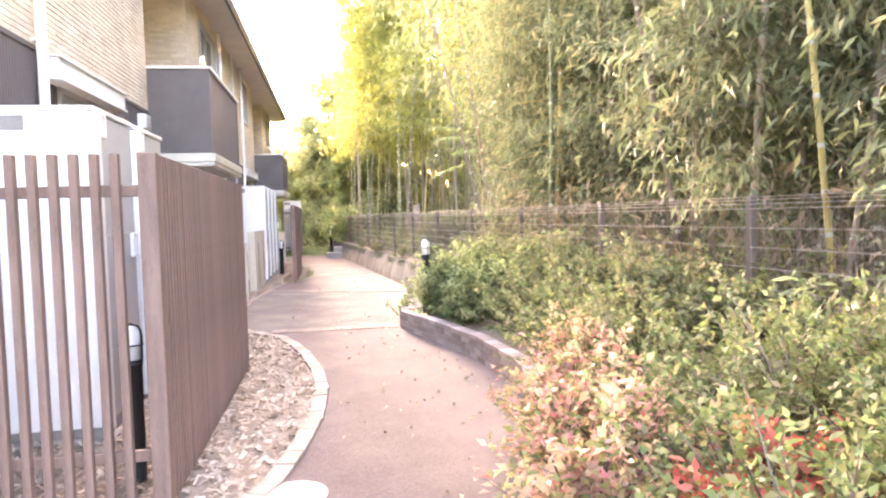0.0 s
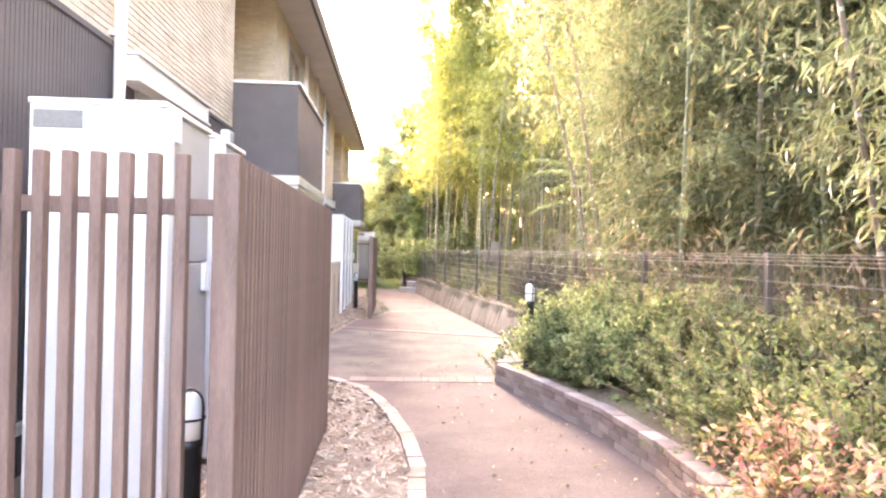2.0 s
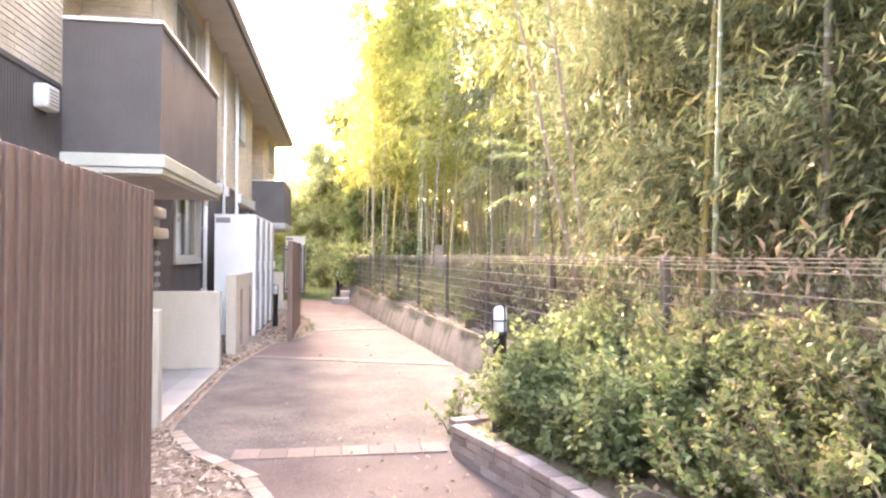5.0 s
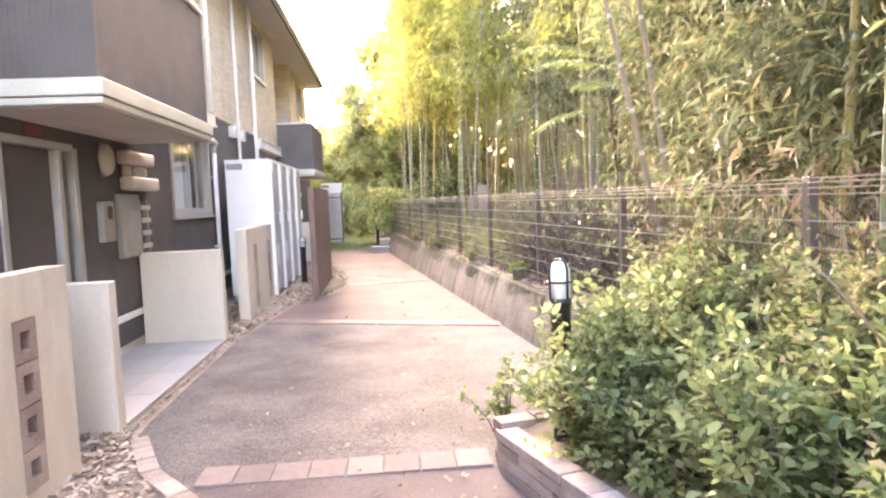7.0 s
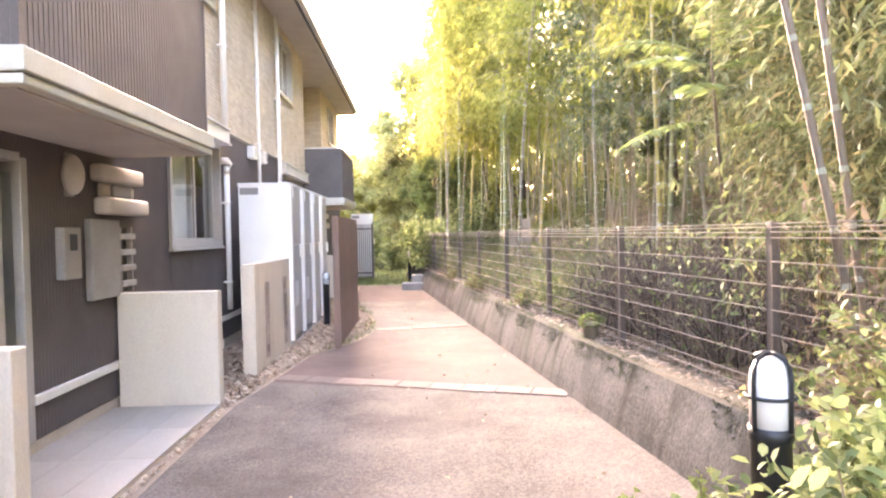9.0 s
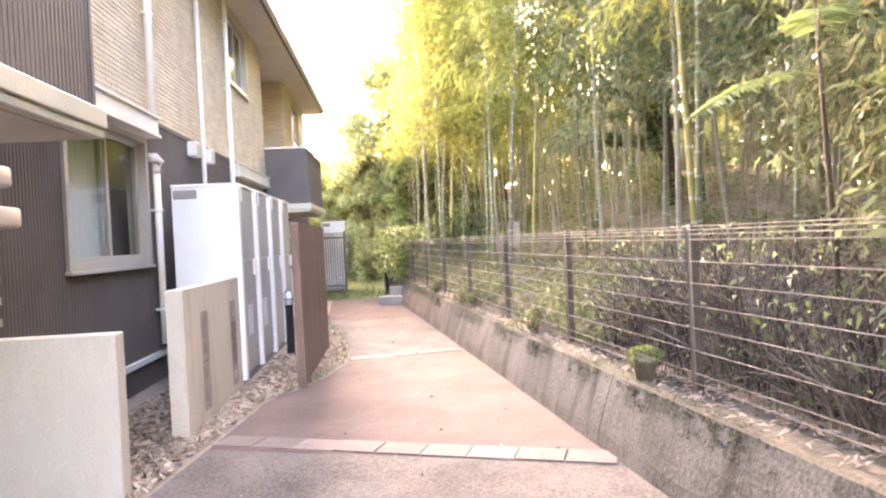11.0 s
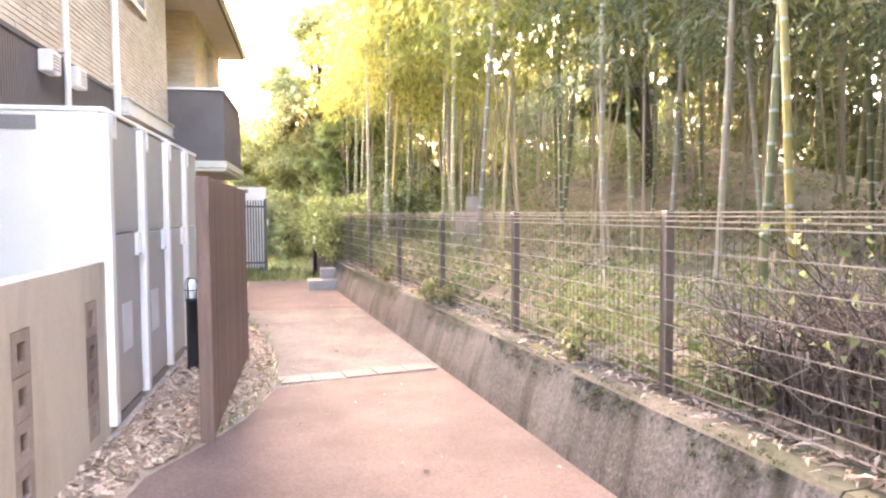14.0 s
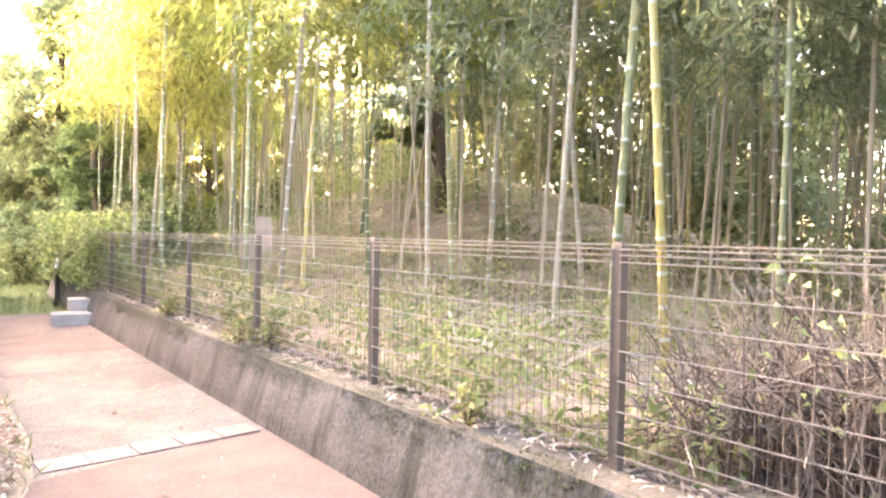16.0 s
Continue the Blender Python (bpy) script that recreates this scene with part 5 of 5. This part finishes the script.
# wood chips: flat splinters, each a small bent plate
q = np.random.default_rng(30)
pts = np.array([on_mulch(q) for _ in range(30000)])
pts[:, 2] += q.random(len(pts)) * 0.02
L = q.uniform(0.015, 0.065, len(pts))
a = q.uniform(0, 2 * math.pi, len(pts))
d = np.stack([np.cos(a), np.sin(a), q.normal(size=len(pts)) * 0.3], 1) * L[:, None] / 2
s = np.stack([-np.sin(a), np.cos(a), q.normal(size=len(pts)) * 0.4], 1) * (L * q.uniform(0.2, 0.5, len(pts)))[:, None] / 2
tagged(quads("wood_chips", np.stack([pts - d - s, pts + d - s * 0.7, pts + d + s, pts - d + s * 0.8], 1), M["chip"]), "pale brown wood chips and bark flakes", "wood chips", "", "stuff")


# compound fronds that arch over the fence
def frond(loc, way, length, droop, seed):
    g = np.random.default_rng(seed)
    base, way = np.array(loc, float), unit(np.array(way, float))
    cen, dirs = [], []
    for k in range(38):
        t = 0.12 + 0.86 * k / 37
        p = base + way * length * t + np.array([0, 0, -droop * t * t])
        side = unit(np.cross(way, np.array([0, 0, 1.0])))
        for sg in (-1, 1):
            cen.append(p)
            dirs.append(side * sg + way * 0.45 + np.array([0, 0, -0.35]) + g.normal(size=3) * 0.06)
    t = np.repeat(np.linspace(0.12, 0.98, 38), 2)
    s = 0.19 * length * np.sin(np.pi * np.clip(t * 0.85 + 0.1, 0, 1)) ** 0.8
    return leaves(g, np.array(cen), np.array(dirs), s, s * 0.15), [tuple(base + way * length * u + np.array([0, 0, -droop * u * u])) for u in (0, 0.3, 0.6, 1)]


sumac = thing("sumac_sapling", (2.95, 10.1, 0.5), "green sapling with long feathery leaves arching over the fence", "sapling")
bm = bmesh.new()
tube(bm, [(0, 0, -0.1), (-0.1, -0.05, 1.2), (-0.25, -0.2, 2.3)], [0.02, 0.016, 0.01], 6)
part("stem", bm, M["bark"], sumac, "", True)
for k, (z, w, ln, dr) in enumerate(((2.2, (-1, -0.5, 0.35), 1.0, 0.35), (2.3, (-0.9, 0.1, 0.5), 1.05, 0.4), (2.0, (-0.6, -0.9, 0.2), 1.1, 0.35), (2.3, (0.2, -1, 0.5), 1.1, 0.4), (1.8, (-0.9, -0.3, 0.1), 1.0, 0.4),
                                    (2.3, (-0.2, -0.5, 0.9), 0.9, 0.3), (1.7, (0.3, -0.9, 0.2), 1.0, 0.3), (2.2, (0.6, 0.5, 0.5), 1.0, 0.4))):
    base = (-0.25 * z / 2.3, -0.2 * z / 2.3, z)
    c, ln3 = frond(base, w, ln, dr, 60 + k)
    fr = tagged(quads("frond", c, M["frond_leaf"], sumac), kind="stuff")
    bm = bmesh.new()
    tube(bm, ln3, [0.006, 0.005, 0.004, 0.002], 4, False)
    part("rachis", bm, M["culm_green"], fr, "", True)

for x, y, h, turn, key, label in ((2.72, 21.3, 0.8, 8, "kerb", "grey weathered board standing upright behind the fence"), (3.02, 21.4, 1.05, -12, "kerb", "tan weathered board standing upright behind the fence")):
    b = thing("board", (x, y, bank_z(x, y) - 0.05), label, "board", "boards behind the fence", rz=turn)
    part("plank", boxes((-0.13, 0.13, -0.012, 0.012, 0, h), bevel=0.004), M[key], b)
    part("plank", boxes((-0.1, -0.04, 0.013, 0.05, 0, h - 0.1), bevel=0.004), M[key], b)

pot = thing("flower_pot", (1.84, 10.48, 0.494), "small weathered brown pot with a bright green plant", "flower pot")
part("pot", lathe([(0.058, 0), (0.076, 0.105), (0.085, 0.107), (0.085, 0.13), (0.074, 0.13), (0.07, 0.112)], 20), M["terracotta"], pot, "", True)
q = np.random.default_rng(44)
v = unit(q.normal(size=(300, 3)) + np.array([0, 0, 0.6]))
quads("foliage", leaves(q, v * np.array([0.09, 0.09, 0.05]) + np.array([0, 0, 0.14]), v + q.normal(size=(300, 3)) * 0.4, 0.032, 0.018), M["frond_leaf"], pot)
weed = shrub("weed", 95, 0.16, 0.24, 110, 0.062, 0.55, "azalea_leaf", "leafy weed on top of the retaining wall", "weed", 6, "weeds on the wall")
for x, y in ((1.22, 16.1), (1.36, 15.7), (1.6, 12.9), (1.0, 18.4), (2.3, 8.1)):
    put(weed, x, y, 0.49, 40 * x)
sprig = shrub("weed", 96, 0.2, 0.46, 300, 0.05, 0.5, "frond_leaf", "light green weed between the brick edge and the wall", "weed", 5, "weeds by the planter")
for x, y in ((1.05, 6.95), (1.4, 7.1), (1.9, 6.0), (2.2, 5.7), (1.6, 5.5), (2.5, 6.3), (2.1, 6.8), (1.8, 4.8), (2.5, 4.4), (2.7, 3.4)):
    put(sprig, x, y, 0.0 if y > 6.9 else bank_z(x, y) + 0.12, 70 * x)

# ---- kerbs, pavers and bricks ----
def lay(name, parent, curve, length, gap, size_x, z0, z1, material, offset=0.0, stop=400, start=0.0):
    """Pieces laid end to end along a curve of (x, y)."""
    me = part(name, boxes((-size_x / 2, size_x / 2, -length / 2, length / 2, z0, z1), bevel=0.005), material, parent)
    data = me.data
    dist = np.concatenate([[0], np.cumsum(np.hypot(np.diff(curve[:, 0]), np.diff(curve[:, 1])))])
    s, n = start + length / 2, 0
    while s + length / 2 < dist[-1] and n < stop:
        x, y = np.interp(s, dist, curve[:, 0]), np.interp(s, dist, curve[:, 1])
        x2, y2 = np.interp(s + 0.04, dist, curve[:, 0]), np.interp(s + 0.04, dist, curve[:, 1])
        turn = math.degrees(math.atan2(-(x2 - x), y2 - y))
        c, sn = math.cos(radians(turn)), math.sin(radians(turn))
        m = pose(x + offset * c + random.uniform(-0.003, 0.003), y + offset * sn, random.uniform(-0.003, 0.003), 0, 0, turn + random.uniform(-0.6, 0.6))
        if n == 0:
            me.matrix_basis = m
        else:
            share(name, data, parent, m)
        s += length + gap
        n += 1


kerb = thing("kerb", (0, 0, 0), "curved edging of pale kerb bricks round the wood-chip bed", "kerb", kind="structure")
ys = np.arange(0.2, 7.45, 0.05)
lay("kerb_brick", kerb, np.array([(left_edge(float(y)) - 0.02, y) for y in ys]), 0.20, 0.01, 0.11, -0.05, 0.03, M["kerb"])

planter = thing("planter_edge", (0, 0, 0), "low curved wall of grey-brown bricks round the planted bed", "brick wall", kind="structure")
ys = np.arange(-2.5, 6.46, 0.05)
curve = np.array([(planter_edge(float(y)), y) for y in ys])
for k in range(3):
    lay("brick", planter, curve, 0.205, 0.01, 0.10, 0.062 * k + 0.001, 0.062 * k + 0.056, M["brick"], 0.05, start=0.11 * (k % 2))
lay("cap_brick", planter, curve, 0.205, 0.009, 0.125, 0.188, 0.236, M["brick"], 0.055, start=0.05)
end = np.array([(0.93 + 0.05 * k, 6.51 + 0.012 * k) for k in range(22)])
for k in range(3):
    lay("brick", planter, end, 0.205, 0.01, 0.10, 0.062 * k + 0.001, 0.062 * k + 0.056, M["brick"], 0.0, start=0.11 * (k % 2))
lay("cap_brick", planter, end, 0.205, 0.009, 0.125, 0.188, 0.236, M["brick"], 0.0)
part("mortar", boxes((0.93, 1.95, 6.49, 6.55, -0.02, 0.18)), M["brick"], planter)
bm = bmesh.new()
vs = [[bm.verts.new((x + dx, y, z)) for x, y in curve[:-1]] for dx, z in ((0.012, -0.02), (0.012, 0.186), (0.085, 0.186), (0.085, -0.02))]
for a, b in zip(vs, vs[1:]):
    for k in range(len(a) - 1):
        bm.faces.new((a[k], b[k], b[k + 1], a[k + 1]))
part("mortar", bm, M["brick"], planter)

for y_at, n in ((S1, 8), (S2, 9), (S3, 5)):
    strip = thing("paver_strip", (0, 0, 0), "row of square pinkish pavers across the path", "paver strip", "paver strips", "structure")
    x0 = {8: -0.68, 9: -1.12, 5: -0.36}[n]
    x1 = {8: 0.9, 9: 1.62, 5: 1.06}[n]
    slope = y_at(1.0) - y_at(0.0)
    cv = np.array([(x, y_at(x) + 0.13) for x in np.linspace(x0, x1, 60)])
    w = (x1 - x0) * math.hypot(1, slope) / n
    lay("paver", strip, cv, w - 0.008, 0.008, 0.245, -0.03, 0.0155, M["paver"])
